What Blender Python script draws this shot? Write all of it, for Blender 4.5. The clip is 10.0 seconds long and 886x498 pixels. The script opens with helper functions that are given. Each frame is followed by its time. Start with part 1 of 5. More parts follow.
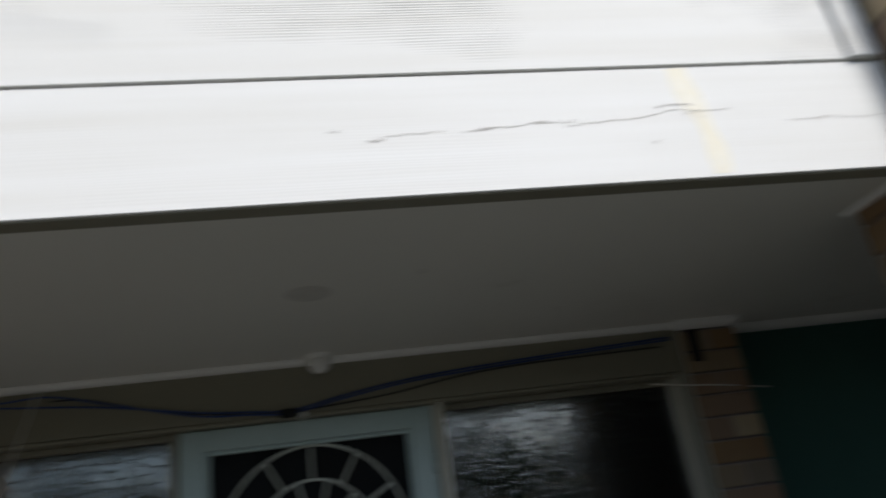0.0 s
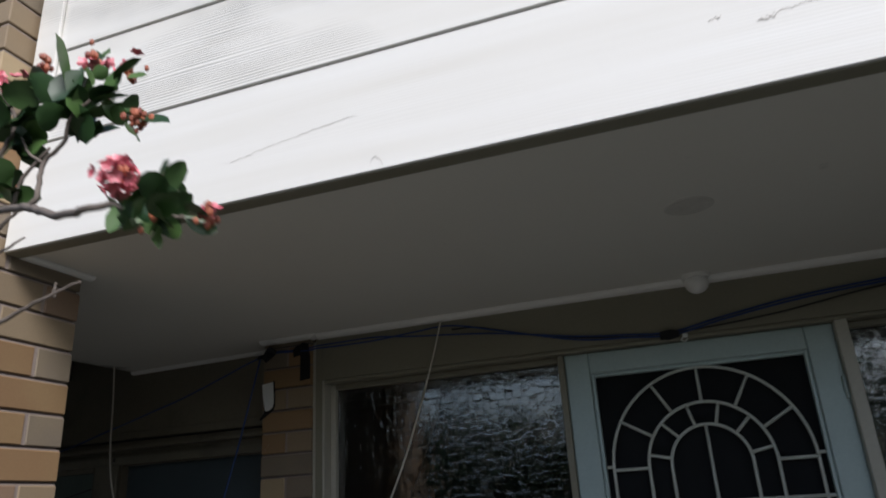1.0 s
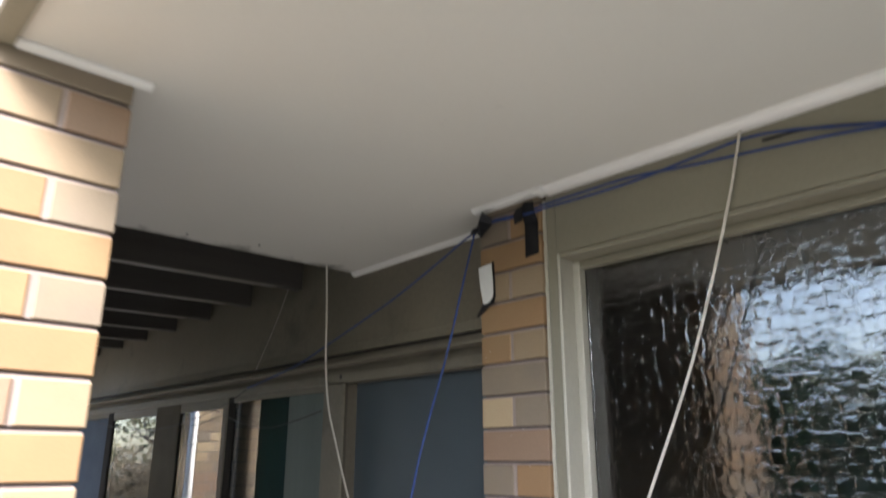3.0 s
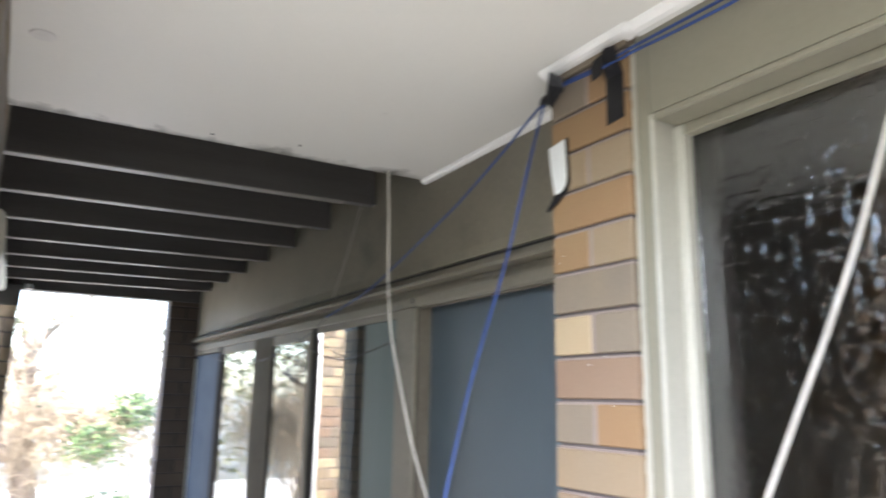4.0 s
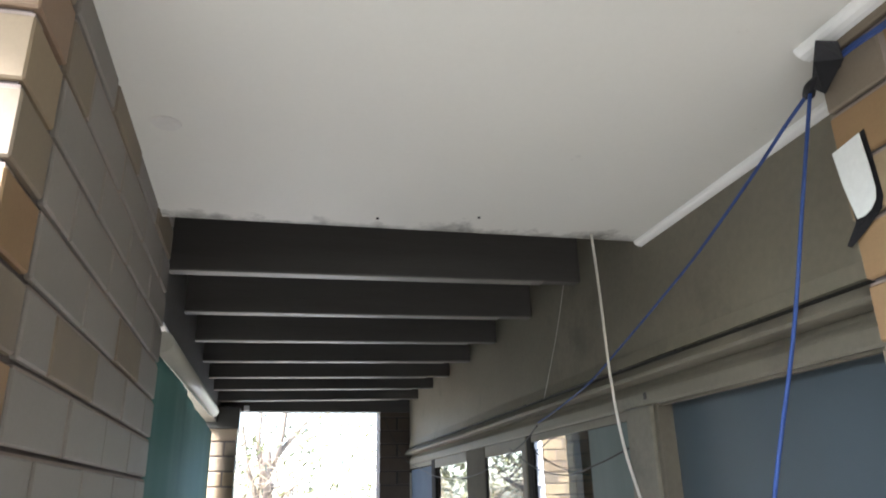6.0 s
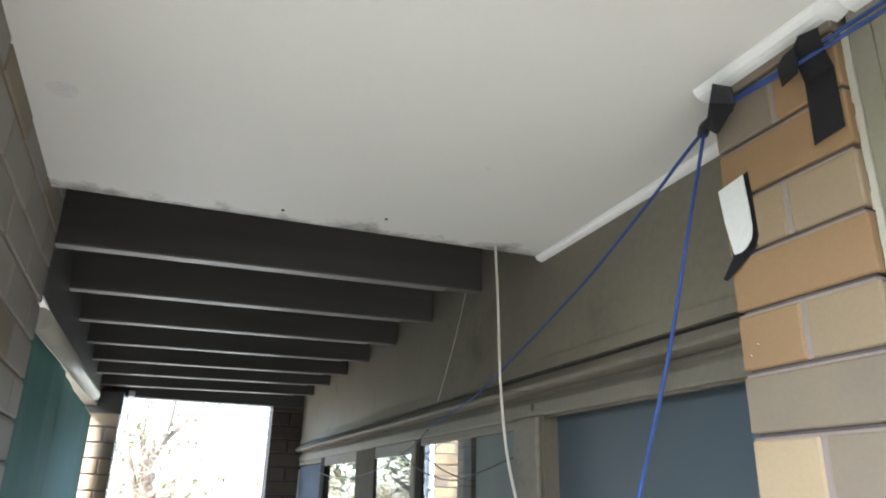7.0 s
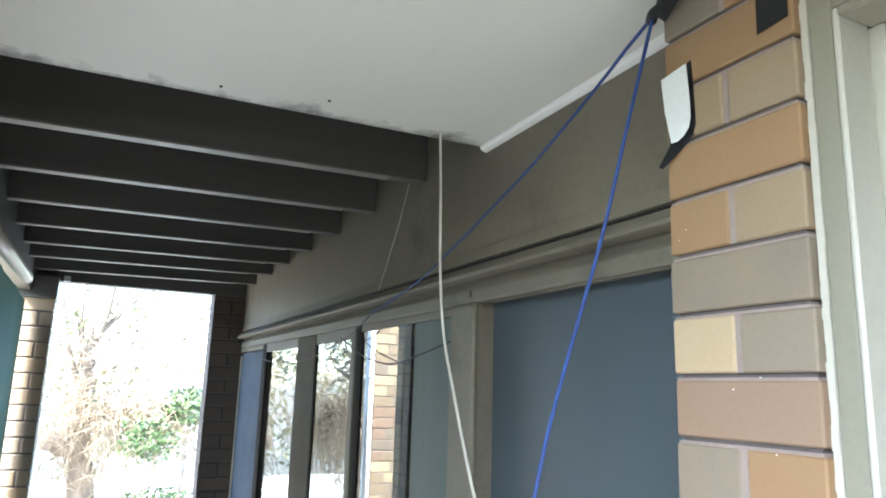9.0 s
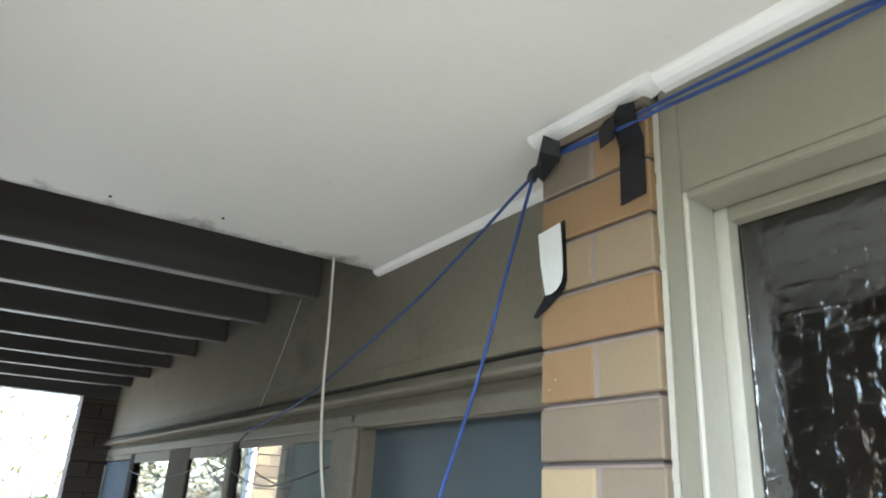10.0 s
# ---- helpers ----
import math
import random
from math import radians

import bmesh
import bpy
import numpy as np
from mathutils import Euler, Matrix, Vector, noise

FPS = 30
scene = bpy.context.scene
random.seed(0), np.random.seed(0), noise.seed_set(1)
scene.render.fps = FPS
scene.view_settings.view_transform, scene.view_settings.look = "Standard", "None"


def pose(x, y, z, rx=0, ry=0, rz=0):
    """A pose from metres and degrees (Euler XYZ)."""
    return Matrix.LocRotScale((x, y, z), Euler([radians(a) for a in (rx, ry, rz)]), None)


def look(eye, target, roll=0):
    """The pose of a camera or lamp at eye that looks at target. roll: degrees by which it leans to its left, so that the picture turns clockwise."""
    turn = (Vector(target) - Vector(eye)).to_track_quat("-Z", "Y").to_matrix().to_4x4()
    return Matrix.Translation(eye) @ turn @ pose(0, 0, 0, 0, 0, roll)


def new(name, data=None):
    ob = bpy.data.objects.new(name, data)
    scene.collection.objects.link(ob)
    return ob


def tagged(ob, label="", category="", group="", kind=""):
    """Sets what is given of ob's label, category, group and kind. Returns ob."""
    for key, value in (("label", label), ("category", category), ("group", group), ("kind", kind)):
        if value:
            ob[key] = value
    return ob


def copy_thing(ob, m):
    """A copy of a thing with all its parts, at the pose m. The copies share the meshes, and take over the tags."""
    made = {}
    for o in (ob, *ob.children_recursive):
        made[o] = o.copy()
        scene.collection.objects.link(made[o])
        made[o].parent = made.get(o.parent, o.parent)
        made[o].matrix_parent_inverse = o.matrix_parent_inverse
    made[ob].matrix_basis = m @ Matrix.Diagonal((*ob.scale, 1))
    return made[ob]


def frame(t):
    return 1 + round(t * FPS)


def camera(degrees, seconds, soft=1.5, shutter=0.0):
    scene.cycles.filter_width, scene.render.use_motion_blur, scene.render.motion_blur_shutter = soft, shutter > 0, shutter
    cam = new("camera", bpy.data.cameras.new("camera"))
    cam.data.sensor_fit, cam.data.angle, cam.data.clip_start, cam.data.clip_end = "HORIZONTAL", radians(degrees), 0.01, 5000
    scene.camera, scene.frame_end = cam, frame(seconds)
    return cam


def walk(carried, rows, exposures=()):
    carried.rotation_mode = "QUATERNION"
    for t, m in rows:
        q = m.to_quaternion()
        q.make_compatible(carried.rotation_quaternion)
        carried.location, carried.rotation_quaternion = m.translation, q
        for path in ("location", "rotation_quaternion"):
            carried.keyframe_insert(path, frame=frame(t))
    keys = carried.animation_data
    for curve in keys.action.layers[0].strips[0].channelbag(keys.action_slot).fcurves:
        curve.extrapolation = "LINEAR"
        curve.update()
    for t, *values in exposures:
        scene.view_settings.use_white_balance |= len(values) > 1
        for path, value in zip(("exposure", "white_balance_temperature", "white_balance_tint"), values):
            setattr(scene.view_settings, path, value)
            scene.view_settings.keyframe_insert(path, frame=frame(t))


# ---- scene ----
cam = camera(64.3, 10.0, soft=1.8, shutter=0.45)
PATH = [
    (0, (1.56, -2.56, 1.601), (1.893, -0.741, 2.364), -8.3),
    (0.2, (1.516, -2.564, 1.601), (1.485, -0.723, 2.381), -5.4),
    (0.5, (1.424, -2.576, 1.592), (1.021, -0.774, 2.36), -4.4),
    (1, (1.441, -2.522, 1.572), (0.842, -0.744, 2.264), -3.5),
    (1.5, (1.448, -2.329, 1.544), (0.754, -0.595, 2.26), -4.9),
    (2, (1.346, -2.008, 1.561), (0.489, -0.402, 2.39), -6.9),
    (2.2, (1.278, -1.933, 1.578), (0.276, -0.413, 2.406), -5.5),
    (3.5, (1.057, -1.133, 1.548), (-0.458, 0.094, 1.997), 1.5),
    (4, (0.907, -0.967, 1.556), (-0.764, 0.049, 1.972), 1.0),
    (4.5, (0.739, -0.907, 1.579), (-1.111, -0.308, 2.048), -1.5),
    (5, (0.563, -0.867, 1.599), (-1.292, -0.349, 2.137), -2.9),
    (6.3, (0.527, -0.778, 1.643), (-1.281, -0.3, 2.352), -0.8),
    (6.5, (0.525, -0.776, 1.645), (-1.266, -0.224, 2.344), 0.2),
    (7, (0.54, -0.77, 1.639), (-1.212, -0.075, 2.308), 1.3),
    (7.5, (0.544, -0.796, 1.646), (-1.212, -0.033, 2.224), 2.1),
    (8, (0.533, -0.786, 1.618), (-1.243, 0.032, 2.041), 1.7),
    (8.5, (0.537, -0.772, 1.611), (-1.226, 0.09, 1.999), 1.5),
    (9, (0.539, -0.76, 1.611), (-1.217, 0.112, 2.008), 1.8),
    (9.5, (0.565, -0.748, 1.64), (-1.065, 0.251, 2.228), 1.5),
    (10, (0.585, -0.757, 1.66), (-0.964, 0.303, 2.35), 3.2),
]
EXPOSURES = [(0.0, -0.25, 6200, 10), (1.0, -0.25, 6200, 12), (1.5, 0.0, 6200, 14), (2.0, 0.55, 6450, 17), (2.2, 0.9, 6400, 16), (3.3, 2.95, 6450, 14),
             (3.7, 3.36, 6350, 14), (4.0, 3.76, 6150, 14), (4.5, 3.44, 5900, 12), (5.2, 3.48, 5900, 12), (6.5, 3.68, 6200, 12), (7.5, 3.78, 5850, 6), (8.5, 3.88, 5800, 6), (9.0, 3.86, 5800, 6), (10.0, 3.68, 5950, 6)]
walk(cam, [(t, look(eye, target, roll)) for t, eye, target, roll in PATH], EXPOSURES)

# ---- world and sun: bright overcast ----
world = bpy.data.worlds.new("sky")
scene.world = world
world.use_nodes = True
wn = world.node_tree.nodes
sky = wn.new("ShaderNodeTexSky")
sky.sky_type = "NISHITA"
sky.sun_disc = False
sky.sun_elevation, sky.sun_rotation = radians(43), radians(146)
sky.dust_density = 1.8
wn["Background"].inputs["Strength"].default_value = 0.15
world.node_tree.links.new(sky.outputs[0], wn["Background"].inputs["Color"])
sun_data = bpy.data.lights.new("sun", "SUN")
sun_data.energy, sun_data.angle, sun_data.color = 4.0, radians(22), (1.0, 0.97, 0.93)
sun = new("sun", sun_data)
sun.matrix_world = look((6, -9, 10), (0, 0, 0))

# ---- materials ----
def nodes_of(name):
    m = bpy.data.materials.new(name)
    m.use_nodes = True
    return m, m.node_tree.nodes, m.node_tree.links, m.node_tree.nodes["Principled BSDF"]


def coords(nt, ln, scale=(1, 1, 1), shuffle=False):
    tc = nt.new("ShaderNodeTexCoord")
    mp = nt.new("ShaderNodeMapping")
    mp.inputs["Scale"].default_value = scale
    ln.new(tc.outputs["Object"], mp.inputs["Vector"])
    if shuffle:
        oi = nt.new("ShaderNodeObjectInfo")
        mul = nt.new("ShaderNodeVectorMath")
        mul.operation = "SCALE"
        cmb = nt.new("ShaderNodeCombineXYZ")
        for k in range(3):
            ln.new(oi.outputs["Random"], cmb.inputs[k])
        ln.new(cmb.outputs[0], mul.inputs[0])
        mul.inputs["Scale"].default_value = 37.0
        ln.new(mul.outputs[0], mp.inputs["Location"])
    return mp.outputs[0]


def noise_tex(nt, ln, vec, scale, detail=5, rough=0.55):
    n = nt.new("ShaderNodeTexNoise")
    n.inputs["Scale"].default_value, n.inputs["Detail"].default_value, n.inputs["Roughness"].default_value = scale, detail, rough
    ln.new(vec, n.inputs["Vector"])
    return n.outputs["Fac"]


def ramp(nt, ln, fac, stops):
    r = nt.new("ShaderNodeValToRGB")
    while len(r.color_ramp.elements) < len(stops):
        r.color_ramp.elements.new(0.5)
    for e, (p, c) in zip(r.color_ramp.elements, stops):
        e.position, e.color = p, (*c, 1) if len(c) == 3 else c
    ln.new(fac, r.inputs["Fac"])
    return r.outputs["Color"]


def mix(nt, ln, fac, a, b, kind="MIX"):
    m = nt.new("ShaderNodeMix")
    m.data_type, m.blend_type = "RGBA", kind
    for sock, v in ((m.inputs[0], fac), (m.inputs[6], a), (m.inputs[7], b)):
        if isinstance(v, (int, float)):
            sock.default_value = v
        elif isinstance(v, tuple):
            sock.default_value = (*v, 1)
        else:
            ln.new(v, sock)
    return m.outputs[2]


def bump(nt, ln, bsdf, height, strength, distance=0.01):
    b = nt.new("ShaderNodeBump")
    b.inputs["Strength"].default_value, b.inputs["Distance"].default_value = strength, distance
    ln.new(height, b.inputs["Height"])
    ln.new(b.outputs[0], bsdf.inputs["Normal"])


def surface(name, light, dark, rough=0.6, big=1.5, fine=60, bump_by=0.15, stretch=(1, 1, 1), shuffle=False, dirt=None, dirt_scale=3.0, dirt_from=0.58, metal=0.0, grain_by=0.2):
    """A painted, mineral or woody surface: two tones at a large scale, fine grain, optional stains."""
    m, nt, ln, b = nodes_of(name)
    v = coords(nt, ln, stretch, shuffle)
    large = noise_tex(nt, ln, v, big, 4)
    grain = noise_tex(nt, ln, v, fine, 6, 0.65)
    c = ramp(nt, ln, large, [(0.3, dark), (0.7, light)])
    c = mix(nt, ln, grain_by, c, ramp(nt, ln, grain, [(0.3, tuple(x * 0.75 for x in dark)), (0.7, tuple(min(1, x * 1.1) for x in light))]))
    if dirt:
        spots = noise_tex(nt, ln, v, dirt_scale, 8, 0.7)
        c = mix(nt, ln, ramp(nt, ln, spots, [(dirt_from, (0, 0, 0)), (dirt_from + 0.14, (0.75, 0.75, 0.75))]), c, dirt)
    ln.new(c, b.inputs["Base Color"])
    b.inputs["Roughness"].default_value, b.inputs["Metallic"].default_value = rough, metal
    if bump_by:
        bump(nt, ln, b, grain, bump_by, 0.004)
    return m


def brick_mat(name, light, dark, flash):
    m, nt, ln, b = nodes_of(name)
    v = coords(nt, ln, (1, 1, 1), True)
    oi = nt.new("ShaderNodeObjectInfo")
    large = noise_tex(nt, ln, v, 7, 3)
    grain = noise_tex(nt, ln, v, 180, 5, 0.7)
    c = mix(nt, ln, oi.outputs["Random"], light, dark)
    c = mix(nt, ln, ramp(nt, ln, large, [(0.42, (0, 0, 0)), (0.72, (0.6, 0.6, 0.6))]), c, flash)
    c = mix(nt, ln, 0.13, c, ramp(nt, ln, grain, [(0.3, (0.3, 0.25, 0.2)), (0.7, (1, 0.95, 0.9))]), "MULTIPLY")
    ln.new(c, b.inputs["Base Color"])
    b.inputs["Roughness"].default_value = 0.7
    bump(nt, ln, b, grain, 0.10, 0.003)
    return m


TAN = brick_mat("brick_tan", (0.300, 0.229, 0.147), (0.265, 0.199, 0.130), (0.292, 0.211, 0.123))
ORANGE = brick_mat("brick_orange", (0.288, 0.177, 0.089), (0.262, 0.16, 0.081), (0.297, 0.203, 0.101))
GREY = brick_mat("brick_grey", (0.235, 0.190, 0.138), (0.205, 0.166, 0.123), (0.258, 0.206, 0.133))
PINK = brick_mat("brick_pink", (0.28, 0.187, 0.122), (0.258, 0.172, 0.114), (0.258, 0.182, 0.122))
# bricks for the last window's pier, darkened to put its shade into the colour
SHADE_BRICK = brick_mat("brick_in_shade", (0.105, 0.078, 0.060), (0.075, 0.058, 0.047), (0.12, 0.095, 0.07))
YELLOW = brick_mat("brick_yellow", (0.45, 0.36, 0.225), (0.414, 0.324, 0.198), (0.423, 0.306, 0.18))
# cool tone paints bluish light and haze onto the column's shaded side
SHADE_GREY = brick_mat("brick_shade_grey", (0.275, 0.25, 0.225), (0.235, 0.215, 0.195), (0.27, 0.24, 0.21))
BRICKS = [TAN, ORANGE, TAN, GREY, PINK, YELLOW, ORANGE, TAN, GREY]
MORTAR = surface("mortar", (0.315, 0.255, 0.22), (0.25, 0.202, 0.178), 0.9, 4, 150, 0.4)
BED = surface("raked_mortar", (0.15, 0.12, 0.11), (0.10, 0.085, 0.08), 0.95, 4, 150, 0.4)
SOFFIT = surface("soffit_paint", (0.73, 0.717, 0.662), (0.69, 0.678, 0.625), 0.55, 0.9, 90, 0.0, dirt=(0.50, 0.47, 0.41), dirt_scale=1.6, dirt_from=0.66, grain_by=0.06)
PATCH = surface("patch_paint", (0.62, 0.605, 0.56), (0.54, 0.528, 0.485), 0.6, 30, 90, 0.03)
PATCH_FAINT = surface("faint_patch_paint", (0.70, 0.685, 0.65), (0.65, 0.635, 0.60), 0.6, 30, 90, 0.0)
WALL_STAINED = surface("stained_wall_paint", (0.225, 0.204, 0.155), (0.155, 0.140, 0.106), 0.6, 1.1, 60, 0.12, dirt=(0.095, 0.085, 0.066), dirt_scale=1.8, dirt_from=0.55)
CORNICE = surface("cornice_paint", (0.88, 0.875, 0.85), (0.84, 0.835, 0.81), 0.3, 3, 90, 0.02, grain_by=0.08)
BEIGE = surface("beige_paint", (0.250, 0.235, 0.177), (0.220, 0.207, 0.157), 0.45, 1.2, 80, 0.03, dirt=(0.19, 0.17, 0.126), dirt_scale=2.5, dirt_from=0.64)
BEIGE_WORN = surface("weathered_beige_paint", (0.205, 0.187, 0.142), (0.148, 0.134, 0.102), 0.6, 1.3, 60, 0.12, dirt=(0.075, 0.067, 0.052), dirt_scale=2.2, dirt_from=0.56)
CREAM_EDGE = surface("cream_edge_paint", (0.50, 0.485, 0.41), (0.43, 0.415, 0.35), 0.4, 3, 80, 0.03)
RAFTER = surface("dark_stained_timber", (0.100, 0.094, 0.087), (0.070, 0.066, 0.061), 0.42, 2, 40, 0.15, stretch=(8, 0.7, 8))
# paler copy of the rafter timber, painting the light along the lower edges
LIT_EDGE = surface("lit_rafter_edge", (0.26, 0.24, 0.21), (0.16, 0.15, 0.13), 0.45, 5, 60, 0.2, stretch=(8, 0.9, 8))
DECK = surface("dark_roof_lining", (0.032, 0.029, 0.027), (0.02, 0.018, 0.017), 0.7, 2, 40, 0.1)
FRAME_GREY = surface("grey_window_paint", (0.15, 0.135, 0.105), (0.10, 0.088, 0.07), 0.45, 4, 70, 0.1, dirt=(0.05, 0.045, 0.04), dirt_scale=6)
DARK_FRAME = surface("dark_window_stop", (0.045, 0.042, 0.038), (0.03, 0.028, 0.026), 0.4, 4, 60, 0.1)
DOOR_GREEN = surface("pale_green_aluminium", (0.44, 0.54, 0.53), (0.38, 0.48, 0.48), 0.4, 2, 120, 0.03, metal=0.1)
DOOR_BAR = surface("painted_grille_bar", (0.55, 0.58, 0.53), (0.46, 0.49, 0.45), 0.4, 4, 120, 0.03)
MESH = surface("black_insect_mesh", (0.018, 0.020, 0.022), (0.012, 0.013, 0.015), 0.5, 2, 300, 0.3)
TAPE = surface("black_tape", (0.018, 0.018, 0.020), (0.010, 0.010, 0.012), 0.42, 14, 160, 0.35)
ROPE = surface("blue_rope", (0.024, 0.068, 0.25), (0.013, 0.038, 0.155), 0.5, 40, 500, 0.5)
CORD = surface("white_cord", (0.72, 0.69, 0.62), (0.58, 0.55, 0.48), 0.6, 20, 400, 0.4)
WIRE = surface("black_wire", (0.03, 0.028, 0.026), (0.02, 0.018, 0.017), 0.5, 20, 200, 0.1)
PLASTIC = surface("white_plastic", (0.78, 0.80, 0.79), (0.72, 0.74, 0.73), 0.35, 8, 100, 0.03)
CANVAS = surface("green_canvas", (0.070, 0.150, 0.128), (0.056, 0.122, 0.104), 0.55, 1.5, 400, 0.2, stretch=(1, 1, 0.2))
# near-black tone puts the darkness of unlit rooms and the inner door into colour
INTERIOR = surface("unlit_interior_tone", (0.012, 0.011, 0.010), (0.008, 0.007, 0.006), 0.8, 1, 30, 0.05)
SLAB = surface("porch_concrete", (0.10, 0.096, 0.09), (0.07, 0.067, 0.063), 0.85, 1.2, 60, 0.3, dirt=(0.12, 0.113, 0.10), dirt_scale=1.6)
PAVE = surface("worn_paving_and_lawn", (0.115, 0.11, 0.095), (0.075, 0.08, 0.06), 0.9, 0.3, 20, 0.3)
PALE_PAVE = surface("pale_concrete", (0.50, 0.48, 0.44), (0.40, 0.385, 0.35), 0.9, 0.8, 30, 0.2, dirt=(0.30, 0.28, 0.25), dirt_scale=1.5)
BARK = surface("shaggy_bark", (0.27, 0.215, 0.16), (0.12, 0.092, 0.068), 0.9, 3, 25, 0.8, stretch=(3, 3, 0.6))
TWIG = surface("grey_twig", (0.22, 0.185, 0.155), (0.12, 0.095, 0.08), 0.85, 20, 150, 0.4)
STRAW = surface("dry_fronds", (0.40, 0.32, 0.215), (0.20, 0.155, 0.10), 0.8, 9, 60, 0.2)
ROOF = surface("roof_tile", (0.16, 0.13, 0.12), (0.10, 0.08, 0.075), 0.8, 2, 30, 0.2)


MESH.node_tree.nodes["Principled BSDF"].inputs["Specular IOR Level"].default_value = 0.12
for m_ in (CANVAS, DARK_FRAME, FRAME_GREY):
    m_.node_tree.nodes["Principled BSDF"].inputs["Specular IOR Level"].default_value = 0.06
    m_.node_tree.nodes["Principled BSDF"].inputs["Roughness"].default_value = 0.7


def let_light_through(m, tint, amount):
    nt, ln = m.node_tree.nodes, m.node_tree.links
    tr, mx = nt.new("ShaderNodeBsdfTranslucent"), nt.new("ShaderNodeMixShader")
    tr.inputs["Color"].default_value = (*tint, 1)
    mx.inputs[0].default_value = amount
    ln.new(nt["Principled BSDF"].outputs[0], mx.inputs[1])
    ln.new(tr.outputs[0], mx.inputs[2])
    ln.new(mx.outputs[0], nt["Material Output"].inputs["Surface"])


let_light_through(CANVAS, (0.17, 0.28, 0.255), 0.16)


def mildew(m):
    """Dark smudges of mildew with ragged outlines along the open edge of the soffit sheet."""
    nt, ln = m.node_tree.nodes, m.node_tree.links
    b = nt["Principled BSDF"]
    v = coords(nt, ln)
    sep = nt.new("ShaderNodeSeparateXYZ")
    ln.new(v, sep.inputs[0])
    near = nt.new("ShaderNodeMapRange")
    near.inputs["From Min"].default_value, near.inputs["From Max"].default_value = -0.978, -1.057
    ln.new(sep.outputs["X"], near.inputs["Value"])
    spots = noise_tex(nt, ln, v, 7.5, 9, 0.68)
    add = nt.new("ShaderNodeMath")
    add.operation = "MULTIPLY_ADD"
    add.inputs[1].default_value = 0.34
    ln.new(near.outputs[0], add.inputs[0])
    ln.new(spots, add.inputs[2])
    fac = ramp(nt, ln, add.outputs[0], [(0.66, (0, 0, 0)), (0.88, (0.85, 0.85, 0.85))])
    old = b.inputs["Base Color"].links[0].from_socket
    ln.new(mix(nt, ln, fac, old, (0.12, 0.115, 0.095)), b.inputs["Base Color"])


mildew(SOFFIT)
MESH.node_tree.nodes["Principled BSDF"].inputs["Roughness"].default_value = 0.85


def leaf_mat(name, light, dark):
    m, nt, ln, b = nodes_of(name)
    g = nt.new("ShaderNodeNewGeometry")
    c = ramp(nt, ln, g.outputs["Random Per Island"], [(0.0, dark), (0.7, light), (1.0, tuple(x * 1.35 for x in light))])
    v = coords(nt, ln)
    c = mix(nt, ln, 0.4, c, ramp(nt, ln, noise_tex(nt, ln, v, 90, 4), [(0.3, (0.5, 0.5, 0.5)), (0.7, (1, 1, 1))]), "MULTIPLY")
    ln.new(c, b.inputs["Base Color"])
    b.inputs["Roughness"].default_value = 0.38
    return m


LEAF = leaf_mat("glossy_leaf", (0.070, 0.135, 0.038), (0.018, 0.055, 0.018))
PETAL = leaf_mat("pink_petal", (0.80, 0.25, 0.29), (0.62, 0.11, 0.15))
BUD = leaf_mat("rusty_bud", (0.42, 0.13, 0.07), (0.25, 0.06, 0.04))
GUM = leaf_mat("olive_foliage", (0.12, 0.115, 0.045), (0.055, 0.06, 0.024))
SHRUB = leaf_mat("bright_shrub_leaf", (0.078, 0.118, 0.040), (0.030, 0.055, 0.018))
HEDGE = leaf_mat("dark_hedge_leaf", (0.05, 0.09, 0.03), (0.02, 0.045, 0.015))


def weatherboard_mat():
    m, nt, ln, b = nodes_of("white_weatherboard")
    v = coords(nt, ln, (0.5, 1, 9.0))
    swirl = noise_tex(nt, ln, v, 1.6, 3, 0.5)
    wave = nt.new("ShaderNodeTexWave")
    wave.wave_type, wave.bands_direction = "BANDS", "Z"
    wave.inputs["Scale"].default_value, wave.inputs["Distortion"].default_value = 4.5, 11.0
    wave.inputs["Detail"].default_value, wave.inputs["Detail Scale"].default_value = 2.0, 0.5
    ln.new(v, wave.inputs["Vector"])
    patch = ramp(nt, ln, noise_tex(nt, ln, coords(nt, ln, (0.8, 1, 2.2)), 1.7, 3), [(0.44, (0, 0, 0)), (0.62, (1, 1, 1))])
    sep = nt.new("ShaderNodeSeparateXYZ")
    ln.new(coords(nt, ln), sep.inputs[0])
    upper = nt.new("ShaderNodeMapRange")
    upper.inputs["From Min"].default_value, upper.inputs["From Max"].default_value, upper.inputs["To Min"].default_value = 2.546, 2.556, 0.07
    ln.new(sep.outputs["Z"], upper.inputs["Value"])
    patch = mix(nt, ln, 1.0, patch, upper.outputs[0], "MULTIPLY")
    grain = mix(nt, ln, patch, (1.0, 1.0, 1.0), wave.outputs["Color"])
    base = ramp(nt, ln, swirl, [(0.25, (0.74, 0.72, 0.67)), (0.75, (0.82, 0.81, 0.78))])
    base = mix(nt, ln, 0.30, base, grain, "MULTIPLY")
    ln.new(base, b.inputs["Base Color"])
    b.inputs["Roughness"].default_value = 0.7
    b.inputs["Specular IOR Level"].default_value = 0.3
    bump(nt, ln, b, grain, 0.5, 0.0025)
    return m


BOARD = weatherboard_mat()
STAIN = surface("rust_stain", (0.78, 0.72, 0.56), (0.79, 0.76, 0.67), 0.6, 12, 60, 0.1)
CRACK = surface("hairline_crack", (0.52, 0.49, 0.45), (0.34, 0.32, 0.30), 0.9, 40, 200, 0.2)


